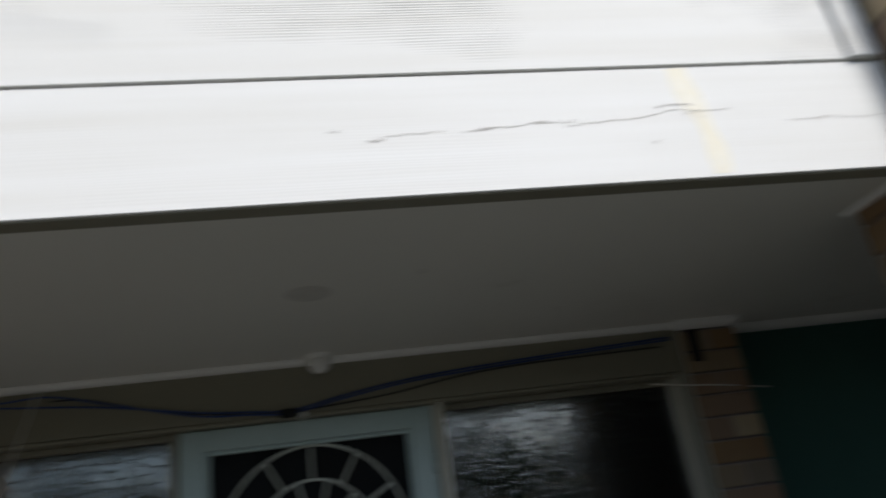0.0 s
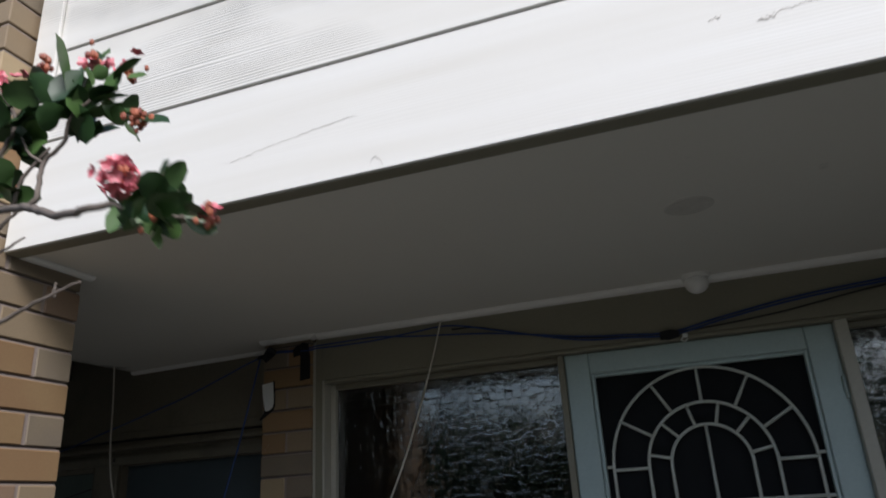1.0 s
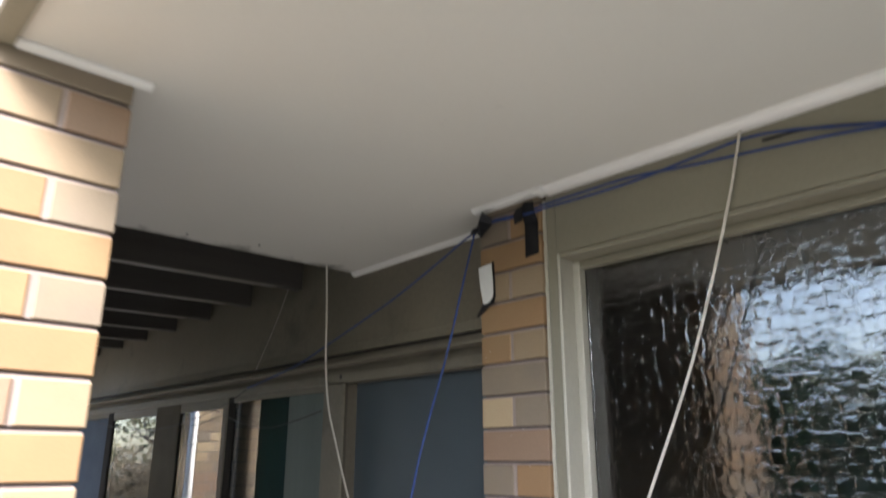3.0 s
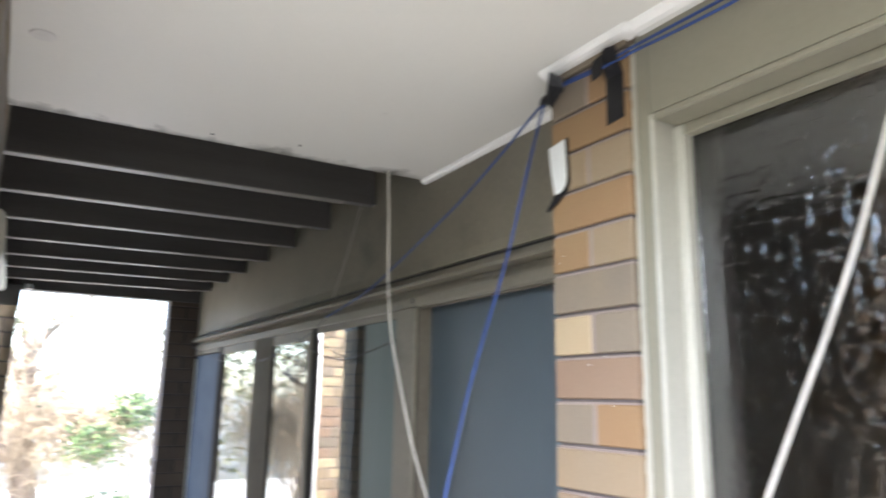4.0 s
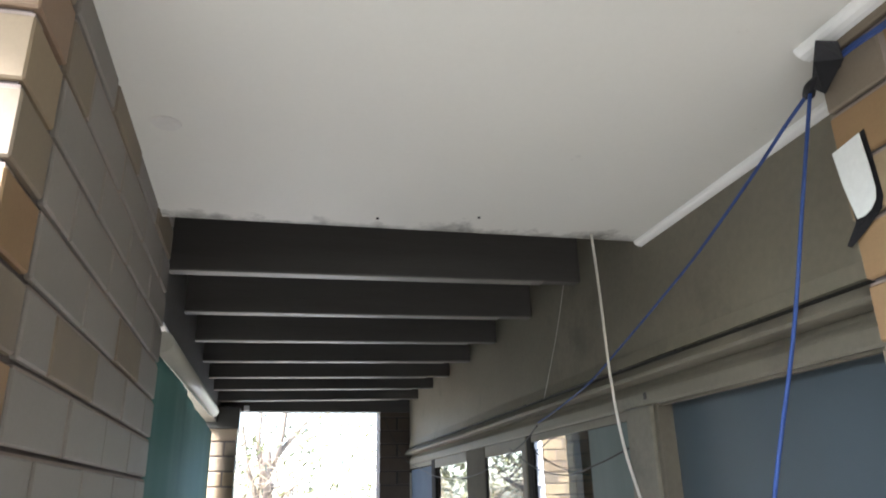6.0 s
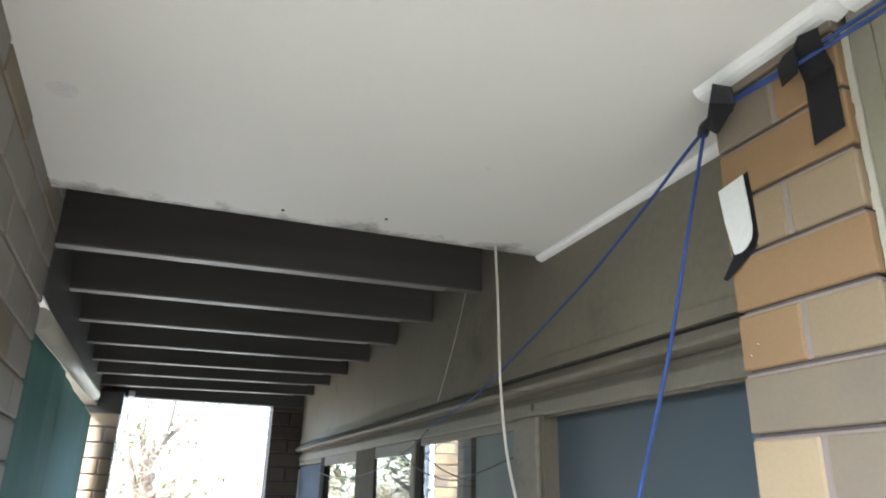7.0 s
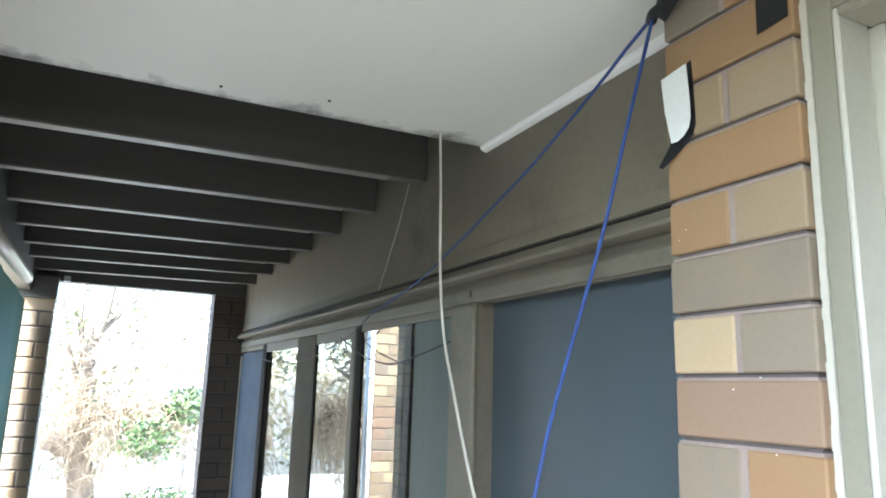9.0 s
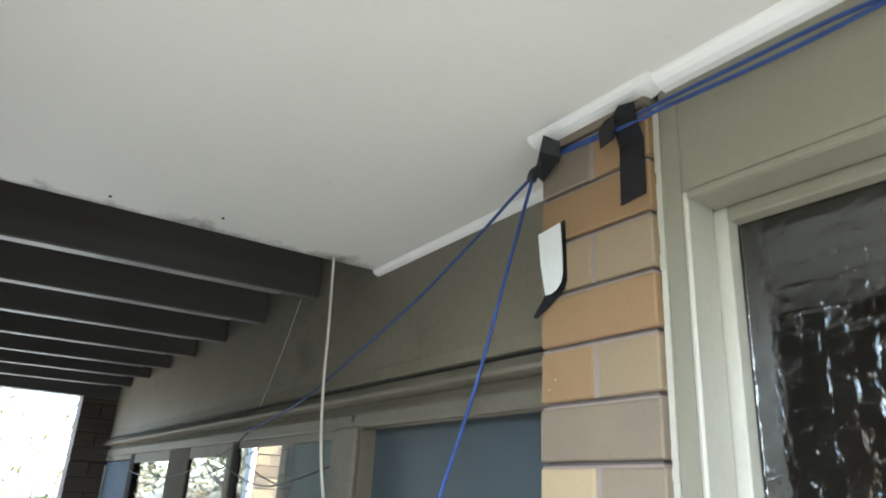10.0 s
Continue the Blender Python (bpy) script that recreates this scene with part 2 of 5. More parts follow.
def glass_mat(name, patterned):
    m, nt, ln, b = nodes_of(name)
    b.inputs["Base Color"].default_value = (0.80, 0.85, 0.85, 1) if patterned else (0.85, 0.9, 0.88, 1)
    b.inputs["Roughness"].default_value = 0.012 if patterned else 0.01
    b.inputs["IOR"].default_value = 1.80 if patterned else 1.62
    b.inputs["Transmission Weight"].default_value = 1.0
    if patterned:
        # cast glass: uneven pillows of about 3 cm with crisp valleys, and a fine ripple over them
        v = coords(nt, ln)
        warp = nt.new("ShaderNodeVectorMath")
        warp.operation = "ADD"
        n = nt.new("ShaderNodeTexNoise")
        n.inputs["Scale"].default_value, n.inputs["Detail"].default_value = 22, 3
        ln.new(v, n.inputs["Vector"])
        sc = nt.new("ShaderNodeVectorMath")
        sc.operation = "SCALE"
        sc.inputs["Scale"].default_value = 0.020
        ln.new(n.outputs["Color"], sc.inputs[0])
        ln.new(v, warp.inputs[0])
        ln.new(sc.outputs[0], warp.inputs[1])
        vo = nt.new("ShaderNodeTexVoronoi")
        vo.distance, vo.feature = "CHEBYCHEV", "F1"
        vo.inputs["Scale"].default_value, vo.inputs["Randomness"].default_value = 33, 0.40
        ln.new(warp.outputs[0], vo.inputs["Vector"])
        h = ramp(nt, ln, vo.outputs["Distance"], [(0.0, (1, 1, 1)), (0.38, (0.98, 0.98, 0.98)), (0.46, (0.70, 0.70, 0.70)), (0.54, (0, 0, 0))])
        fine = ramp(nt, ln, noise_tex(nt, ln, v, 75, 2, 0.5), [(0.3, (0, 0, 0)), (0.7, (1, 1, 1))])
        broken = ramp(nt, ln, noise_tex(nt, ln, v, 48, 2, 0.5), [(0.40, (0, 0, 0)), (0.60, (0.9, 0.9, 0.9))])
        h = mix(nt, ln, broken, h, (1.0, 1.0, 1.0))
        h = mix(nt, ln, 0.06, h, fine)
        bump(nt, ln, b, h, 1.0, 0.00055)
    return m


OBSCURE = glass_mat("obscure_glass", True)
CLEAR = glass_mat("window_glass", False)
# near-black sheet behind the panes paints the room's darkness
CLEAR_BACK = surface("unlit_room_backing", (0.035, 0.036, 0.034), (0.02, 0.021, 0.02), 0.8, 2, 40, 0.1)


def blue_mat():
    m, nt, ln, b = nodes_of("blue_blind_cloth")
    v = coords(nt, ln, (1, 1, 1))
    w = nt.new("ShaderNodeTexWave")
    w.bands_direction = "Z"
    w.inputs["Scale"].default_value, w.inputs["Distortion"].default_value = 160, 0.4
    ln.new(v, w.inputs["Vector"])
    c = ramp(nt, ln, noise_tex(nt, ln, v, 1.3, 3), [(0.3, (0.050, 0.068, 0.080)), (0.7, (0.082, 0.110, 0.128))])
    c = mix(nt, ln, 0.2, c, w.outputs["Color"], "MULTIPLY")
    ln.new(c, b.inputs["Base Color"])
    b.inputs["Roughness"].default_value = 0.42
    b.inputs["Coat Weight"].default_value, b.inputs["Coat Roughness"].default_value = 0.7, 0.45
    bump(nt, ln, b, w.outputs["Fac"], 0.1, 0.001)
    return m


BLUE = blue_mat()
FILM = surface("blue_film", (0.120, 0.150, 0.190), (0.085, 0.110, 0.145), 0.75, 4, 60, 0.05, dirt=(0.34, 0.34, 0.32), dirt_scale=7, dirt_from=0.64)
CURTAIN_GREEN = surface("grey_green_curtain", (0.125, 0.158, 0.145), (0.090, 0.120, 0.110), 0.6, 2, 60, 0.05, stretch=(5, 1, 0.4))
FILM.node_tree.nodes["Principled BSDF"].inputs["Specular IOR Level"].default_value = 0.06
TAPE.node_tree.nodes["Principled BSDF"].inputs["Specular IOR Level"].default_value = 0.22

# ---- building helpers ----
CACHE = {}


def thing(name, at, label, category, group="", kind=""):
    ob = new(name)
    ob.empty_display_size = 0.05
    ob.location = at
    bpy.context.view_layer.update()
    return tagged(ob, label, category, group, kind)


def part(name, bm, material, parent=None, label=""):
    me = bm
    if isinstance(bm, bmesh.types.BMesh):
        me = bpy.data.meshes.new(name)
        bm.to_mesh(me)
        bm.free()
    if material and not me.materials:
        me.materials.append(material)
    ob = new(name, me)
    if parent:
        ob.parent = parent
        if not parent.parent:
            ob.matrix_parent_inverse = Matrix.Translation(parent.location).inverted()
    if label:
        ob["label"] = label
    return ob


def box(x0, x1, y0, y1, z0, z1, bevel=0.002, bm=None):
    bm = bm or bmesh.new()
    r = bmesh.ops.create_cube(bm, size=1)
    vs = r["verts"]
    for v in vs:
        v.co = Vector(((x0 + x1) / 2 + v.co.x * (x1 - x0), (y0 + y1) / 2 + v.co.y * (y1 - y0), (z0 + z1) / 2 + v.co.z * (z1 - z0)))
    if bevel:
        es = list({e for v in vs for e in v.link_edges})
        bmesh.ops.bevel(bm, geom=es, offset=bevel, segments=1, affect="EDGES")
    return bm


def spline(points, per=8):
    """Points of a smooth line through the given ones."""
    p = [Vector(q) for q in points]
    p = [2 * p[0] - p[1], *p, 2 * p[-1] - p[-2]]
    out = []
    for i in range(1, len(p) - 2):
        for k in range(per):
            t = k / per
            a, b, c, d = p[i - 1:i + 3]
            out.append(0.5 * ((2 * b) + (c - a) * t + (2 * a - 5 * b + 4 * c - d) * t * t + (3 * b - a - 3 * c + d) * t ** 3))
    out.append(p[-2])
    return out


def tube(points, radius, sides=8, bm=None, end_radius=None, smooth=True):
    bm = bm or bmesh.new()
    rings = []
    n = len(points)
    side = Vector((0.31, 0.87, 0.2)).normalized()
    for i, p in enumerate(points):
        d = (points[min(i + 1, n - 1)] - points[max(i - 1, 0)]).normalized()
        u = (side - d * side.dot(d)).normalized()
        w = d.cross(u)
        side = u
        r = radius if end_radius is None else radius + (end_radius - radius) * i / max(1, n - 1)
        rings.append([bm.verts.new(p + r * (math.cos(a) * u + math.sin(a) * w)) for a in (2 * math.pi * k / sides for k in range(sides))])
    for a, b in zip(rings, rings[1:]):
        for k in range(sides):
            f = bm.faces.new((a[k], a[(k + 1) % sides], b[(k + 1) % sides], b[k]))
            f.smooth = smooth
    bm.faces.new(rings[0][::-1])
    bm.faces.new(rings[-1])
    return bm


def extrude_profile(profile, a, b, out, up=Vector((0, 0, 1)), bm=None):
    """A moulding from a to b; profile is a list of (out, up) pairs."""
    bm = bm or bmesh.new()
    a, b = Vector(a), Vector(b)
    ra = [bm.verts.new(a + out * u + up * w) for u, w in profile]
    rb = [bm.verts.new(b + out * u + up * w) for u, w in profile]
    n = len(profile)
    for k in range(n):
        bm.faces.new((ra[k], ra[(k + 1) % n], rb[(k + 1) % n], rb[k]))
    bm.faces.new(ra[::-1])
    bm.faces.new(rb)
    bmesh.ops.recalc_face_normals(bm, faces=bm.faces)
    return bm


COURSE, JOINT, BED0 = 0.086, 0.010, 1.900
COLUMN_BED0 = 1.950


def brick_mesh(length, depth):
    key = (round(length, 3), round(depth, 3))
    if key not in CACHE:
        bm = box(0, length, 0, depth, 0, COURSE - JOINT, 0.0025)
        me = bpy.data.meshes.new("brick")
        bm.to_mesh(me)
        bm.free()
        me.materials.append(None)
        CACHE[key] = me
    return CACHE[key]


def lay(parent, at, along, length, depth, material, rng):
    """One brick: its lower front corner at the given place, running along 'along', its body behind the face."""
    ob = new("brick", brick_mesh(length, depth))
    ob.material_slots[0].link = "OBJECT"
    ob.material_slots[0].material = material
    ob.parent = parent
    ob.matrix_parent_inverse = Matrix.Translation(parent.location).inverted()
    ob.matrix_basis = Matrix.Translation(Vector(at) + Vector((rng.uniform(-0.001, 0.001), rng.uniform(-0.001, 0.001), 0))) @ Matrix.Rotation(along, 4, "Z")
    return ob


def brick_face(parent, corner, along, length, z0, z1, bed0, pattern, depth=0.11, seed=1, tones=None, inset=(0.0, 0.0), mixed=None, mortar=None):
    """Courses of bricks on a face. corner: x, y of the face's start; along: heading of the face in radians, the body
    lying on its left. pattern: the brick lengths of the two alternating courses (repeated to fill)."""
    rng = random.Random(seed)
    d = Vector((math.cos(along), math.sin(along), 0))
    n = Vector((-d.y, d.x, 0))
    c0 = Vector((corner[0], corner[1], 0))
    k0 = math.ceil((bed0 - z1) / COURSE)
    perp = bmesh.new()
    k = k0
    while True:
        top = bed0 - k * COURSE + COURSE - JOINT / 2
        low = top - (COURSE - JOINT)
        if top < z0 + 0.02:
            break
        if low > z1 - 0.03:
            k += 1
            continue
        row = pattern[k % 2]
        s, i = inset[k % 2], 0
        while s < length - 0.03:
            want = row[i % len(row)]
            run = min(want, length - s)
            if length - s - run < 0.03:
                run = length - s
            if tones and k in tones:
                tone = tones[k][min(i, len(tones[k]) - 1)]
            else:
                tone = rng.choice(mixed or BRICKS)
            lay(parent, c0 + d * s + Vector((0, 0, low)), along, run, depth, tone, rng)
            s += run + JOINT
            if s < length - 0.03:
                a = c0 + d * (s - JOINT) + n * 0.0025
                bb = a + d * JOINT + n * 0.03
                box(min(a.x, bb.x), max(a.x, bb.x), min(a.y, bb.y), max(a.y, bb.y), low, top, 0, perp)
            i += 1
        # pinkish bed mortar lying on the course, short of the brick above
        a, bb = c0 + d * 0.003 + n * 0.0030, c0 + d * (length - 0.003) + n * 0.03
        if top + JOINT < z1:
            box(min(a.x, bb.x), max(a.x, bb.x), min(a.y, bb.y), max(a.y, bb.y), top - 0.002, top + JOINT * 0.40, 0, perp)
        k += 1
    if len(perp.verts):
        part("joint_mortar", perp, mortar or MORTAR, parent, "dark mortar in the joints" if mortar else "pinkish mortar in the joints")
    else:
        perp.free()


def leaf_quad(bm, at, along, across, length, width, cup=0.15):
    """A rounded leaf, folded a little along its rib."""
    along, across = along.normalized(), across.normalized()
    nrm = along.cross(across)
    base, tip = bm.verts.new(at), bm.verts.new(at + along * length)
    stations = ((0.16, 0.26), (0.42, 0.47), (0.68, 0.48), (0.88, 0.30))
    mids = [bm.verts.new(at + along * length * f) for f, w in stations]
    for sgn in (-1, 1):
        e = [bm.verts.new(at + along * length * f + across * sgn * width * w + nrm * cup * width) for f, w in stations]
        loops = [(base, e[0], mids[0])] + [(mids[k], e[k], e[k + 1], mids[k + 1]) for k in range(3)] + [(mids[3], e[3], tip)]
        for q in loops:
            f = bm.faces.new(q if sgn < 0 else q[::-1])
            f.smooth = True


# ---- the large structure ----
def ceil_z(y):
    return 2.2805 + 0.014 * y


WALL_Y, DOOR_Y = 0.155, 0.014          # corridor wall and door wall fronts
COL_X, COL_Y, COL_FRONT = -0.157, -1.042, -1.395
FASCIA_Y, FASCIA_Z = -1.300, 2.251
R_PIER, R_COL = 2.925, 2.950
END_X = -4.25


def slab(name, x0, x1, y0, y1, z0, z1, material, label, category, kind="structure", bevel=0.003):
    return tagged(part(name, box(x0, x1, y0, y1, z0, z1, bevel), material), label, category, "", kind)


def ground():
    bm = bmesh.new()
    s = 1500
    bm.faces.new([bm.verts.new(p) for p in ((-s, -s, -0.16), (s, -s, -0.16), (s, s, -0.16), (-s, s, -0.16))])
    tagged(part("ground", bm, PAVE), "pale worn paved ground around the house", "ground", "", "structure")
    slab("floor", -4.6, 4.4, -1.45, 0.16, -0.15, 0.0, SLAB, "grey concrete porch floor, weathered", "floor")


def far_paving():
    slab("pavement", -14.0, -4.62, -5.0, 5.0, -0.158, -0.120, PALE_PAVE, "pale concrete paving in the sunlit yard", "paving")


def soffit():
    bm = bmesh.new()
    x0, x1 = -1.058, 4.05
    ys = (-1.256, 0.16)
    # the sheet hangs a little towards its open edge
    stations = ((x0, -0.013), (-0.20, 0.0), (x1, 0.0))
    for (xa, da), (xb, db) in zip(stations, stations[1:]):
        low = [bm.verts.new((x, y, ceil_z(y) + d)) for x, y, d in ((xa, ys[0], da), (xb, ys[0], db), (xb, ys[1], db), (xa, ys[1], da))]
        top = [bm.verts.new(v.co + Vector((0, 0, 0.012))) for v in low]
        bm.faces.new(low[::-1])
        bm.faces.new(top)
        for k in range(4):
            if (k == 1 and xb < x1) or (k == 3 and xa > x0):
                continue
            bm.faces.new((low[k], low[(k + 1) % 4], top[(k + 1) % 4], top[k]))
    bmesh.ops.remove_doubles(bm, verts=bm.verts, dist=0.0001)
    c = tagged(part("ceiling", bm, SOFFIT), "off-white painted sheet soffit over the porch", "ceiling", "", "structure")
    sag = lambda x: 0.0 if x > -0.2 else -0.013 * (-0.2 - x) / 0.858
    for x, y in ((-0.996, -0.560), (-0.957, -0.323)):
        bm = bmesh.new()
        bmesh.ops.create_cone(bm, cap_ends=True, segments=10, radius1=0.004, radius2=0.003, depth=0.003, matrix=Matrix.Translation((x, y, ceil_z(y) + sag(x) - 0.001)))
        tagged(part("nail_head", bm, DARK_FRAME), "small rusty nail head in the soffit", "nail", "soffit nails")
    for x, y, r in ((1.51, -0.72, 0.066), (-0.63, -0.985, 0.026)):
        bm = bmesh.new()
        bmesh.ops.create_cone(bm, cap_ends=True, segments=40, radius1=r * 0.9, radius2=r, depth=0.003, matrix=Matrix.Translation((x, y, ceil_z(y) + sag(x) - 0.0004)) @ Matrix.Rotation(0.014, 4, "X"))
        tagged(part("ceiling_patch", bm, PATCH if x > 0 else PATCH_FAINT), "round painted-over patch in the soffit", "patch", "soffit patches")
    # unseen slabs added above, so that no light leaks into the porch
    slab("upper_light_block", COL_X - 0.12, R_COL + 0.12, -1.25, 0.6, 2.36, 2.60, DECK, "unseen slab above the porch, added to block light", "floor")
    slab("side_light_block", R_COL - 0.6, 4.6, -1.25, 0.6, 2.32, 2.36, DECK, "unseen dark slab over the side passage, added to block light", "roof")
    slab("end_light_block", -1.06, COL_X + 0.4, -1.25, 0.6, 2.305, 2.34, DECK, "unseen dark slab over the porch end, added to block light", "roof")


QUAD = [(0, 0), (0.047, 0), (0.047, -0.005), (0.043, -0.015), (0.033, -0.024), (0.018, -0.030), (0, -0.032)]


def cornices():
    def run(a, b, out, label="white quad moulding below the soffit", size=1.0):
        z = lambda p: ceil_z(p[1]) - 0.001 + (0.0 if p[0] > -0.3 else -0.013)
        bm = extrude_profile([(u * size, w * size) for u, w in QUAD], (*a, z(a)), (*b, z(b)), Vector(out))
        tagged(part("trim", bm, CORNICE), label, "moulding", "soffit mouldings", "structure")
    run((0.022, DOOR_Y), (R_PIER - 0.026, DOOR_Y), (0, -1, 0), size=0.68)
    run((-0.240, 0), (-0.006, 0), (0, -1, 0), "white quad moulding on top of the brick pier", 0.56)
    run((-0.006, -0.0265), (-0.006, DOOR_Y), (1, 0, 0), "short white moulding return beside the pier", 0.60)
    run((R_PIER - 0.026, 0), (R_PIER + 0.24, 0), (0, -1, 0), "white quad moulding on top of the brick pier")
    run((-1.055, WALL_Y), (-0.234, WALL_Y), (0, -1, 0), "thin white moulding above the passage wall", 0.45)
    run((R_PIER + 0.234, WALL_Y), (4.04, WALL_Y), (0, -1, 0))
    run((COL_X, -1.25), (COL_X, COL_Y + 0.03), (1, 0, 0), "white moulding at the head of the brick column", 0.4)
    run((R_COL, -1.25), (R_COL, COL_Y + 0.03), (-1, 0, 0), "white moulding at the head of the brick column", 0.4)


def weatherboards():
    x0, x1 = COL_X + 0.004, R_COL - 0.004
    tagged(part("wall_upper", box(x0, x1, FASCIA_Y + 0.022, FASCIA_Y + 0.05, FASCIA_Z + 0.01, 3.75, 0), DARK_FRAME), "backing behind the white weatherboards", "wall", "", "structure")
    wb = thing("weatherboard_cladding", (1.49, FASCIA_Y, FASCIA_Z), "white painted weatherboards with wood grain, cracked and rust-stained", "cladding", "", "structure")
    z = FASCIA_Z
    heights = (0.301, 0.284, 0.288, 0.288, 0.288)
    for i, h in enumerate(heights):
        bm = box(x0, x1, FASCIA_Y, FASCIA_Y + 0.022, z, z + h - 0.0045, 0.0015)
        for v in bm.verts:
            if v.co.y < FASCIA_Y + 0.01:
                v.co.y += 0.005 * (v.co.z - z) / h
        part("weatherboard", bm, BOARD, wb)
        z += h
    part("bottom_board", box(x0, x1, FASCIA_Y + 0.006, FASCIA_Y + 0.048, FASCIA_Z - 0.003, FASCIA_Z - 0.0003, 0.001), BEIGE, wb, "grey strip closing the underside of the cladding")
    for x in (COL_X + 0.010, R_COL - 0.092):
        part("corner_batten", box(x, x + 0.082, FASCIA_Y - 0.012, FASCIA_Y + 0.001, FASCIA_Z + 0.3015, 3.72, 0.003), BOARD, wb, "white upright corner batten")
    y = FASCIA_Y - 0.0012
    # cracks and the rust stain
    def crack(pts, width, seed):
        rng = random.Random(seed)
        bm = bmesh.new()
        prev = None
        q = spline([(x, y, zz) for x, zz in pts], 14)
        for i, p in enumerate(q):
            w = 0.5 * width * (0.35 + 0.9 * rng.random()) * (0.3 if i in (0, len(q) - 1) else 1)
            wob = 0.0035 * rng.uniform(-1, 1)
            yy = y + 0.005 * (p.z - FASCIA_Z) / 0.30
            cur = (bm.verts.new((p.x, yy, p.z + wob - w)), bm.verts.new((p.x, yy, p.z + wob + w)))
            if prev:
                bm.faces.new((prev[0], cur[0], cur[1], prev[1]))
            prev = cur
        part("crack", bm, CRACK, wb, "fine dark crack in the paint")
    crack([(0.52, 2.352), (0.66, 2.376), (0.85, 2.396)], 0.0012, 1)
    crack([(1.665, 2.383), (1.69, 2.390), (1.76, 2.397), (1.83, 2.401)], 0.0014, 2)
    crack([(1.668, 2.384), (1.70, 2.386)], 0.0034, 21)
    crack([(1.87, 2.397), (1.94, 2.402), (2.05, 2.410), (2.13, 2.411)], 0.0016, 3)
    crack([(1.90, 2.401), (1.94, 2.404)], 0.0034, 22)
    crack([(2.03, 2.414), (2.06, 2.413)], 0.0040, 23)
    crack([(2.10, 2.398), (2.18, 2.406), (2.28, 2.414), (2.37, 2.428), (2.46, 2.424), (2.50, 2.428)], 0.0018, 4)
    crack([(2.64, 2.386), (2.72, 2.392), (2.84, 2.389), (2.93, 2.392)], 0.0014, 5)
    crack([(2.71, 2.388), (2.73, 2.389)], 0.0034, 24)
    # stands for a small hook on the board's lower edge, drawn like a crack
    crack([(0.878, 2.262), (0.884, 2.280), (0.900, 2.276), (0.908, 2.256)], 0.0024, 6)
    crack([(1.585, 2.411), (1.61, 2.413)], 0.003, 7)
    crack([(2.32, 2.438), (2.36, 2.443), (2.41, 2.440)], 0.003, 8)
    crack([(2.385, 2.405), (2.39, 2.418), (2.41, 2.420), (2.43, 2.400)], 0.0022, 25)
    crack([(2.29, 2.345), (2.31, 2.348)], 0.0025, 26)
    bm = bmesh.new()
    prev = None
    for i in range(15):
        f = i / 14
        zz = FASCIA_Z + 0.008 + 0.286 * f
        cx, w = 2.435 - 0.030 * f + 0.008 * math.sin(5 * f), 0.020 + 0.010 * f + 0.006 * math.sin(11 * f)
        yy = y + 0.0008 + 0.005 * (zz - FASCIA_Z) / 0.30
        cur = (bm.verts.new((cx - w, yy, zz)), bm.verts.new((cx + w, yy, zz)))
        if prev:
            bm.faces.new((prev[0], cur[0], cur[1], prev[1]))
        prev = cur
    part("rust_stain", bm, STAIN, wb, "yellow-brown rust stain run down the board")
    # upper storey behind, and an unseen roof slab added to keep light out
    slab("wall_upper_back", COL_X - 0.12, R_COL + 0.12, 0.3, 0.5, 2.6, 3.75, BEIGE, "plain upper wall of the house", "wall")
    slab("roof", -0.75, 4.2, -1.75, 5.0, 3.76, 3.92, ROOF, "unseen roof slab added over the upper storey to keep light out", "roof")


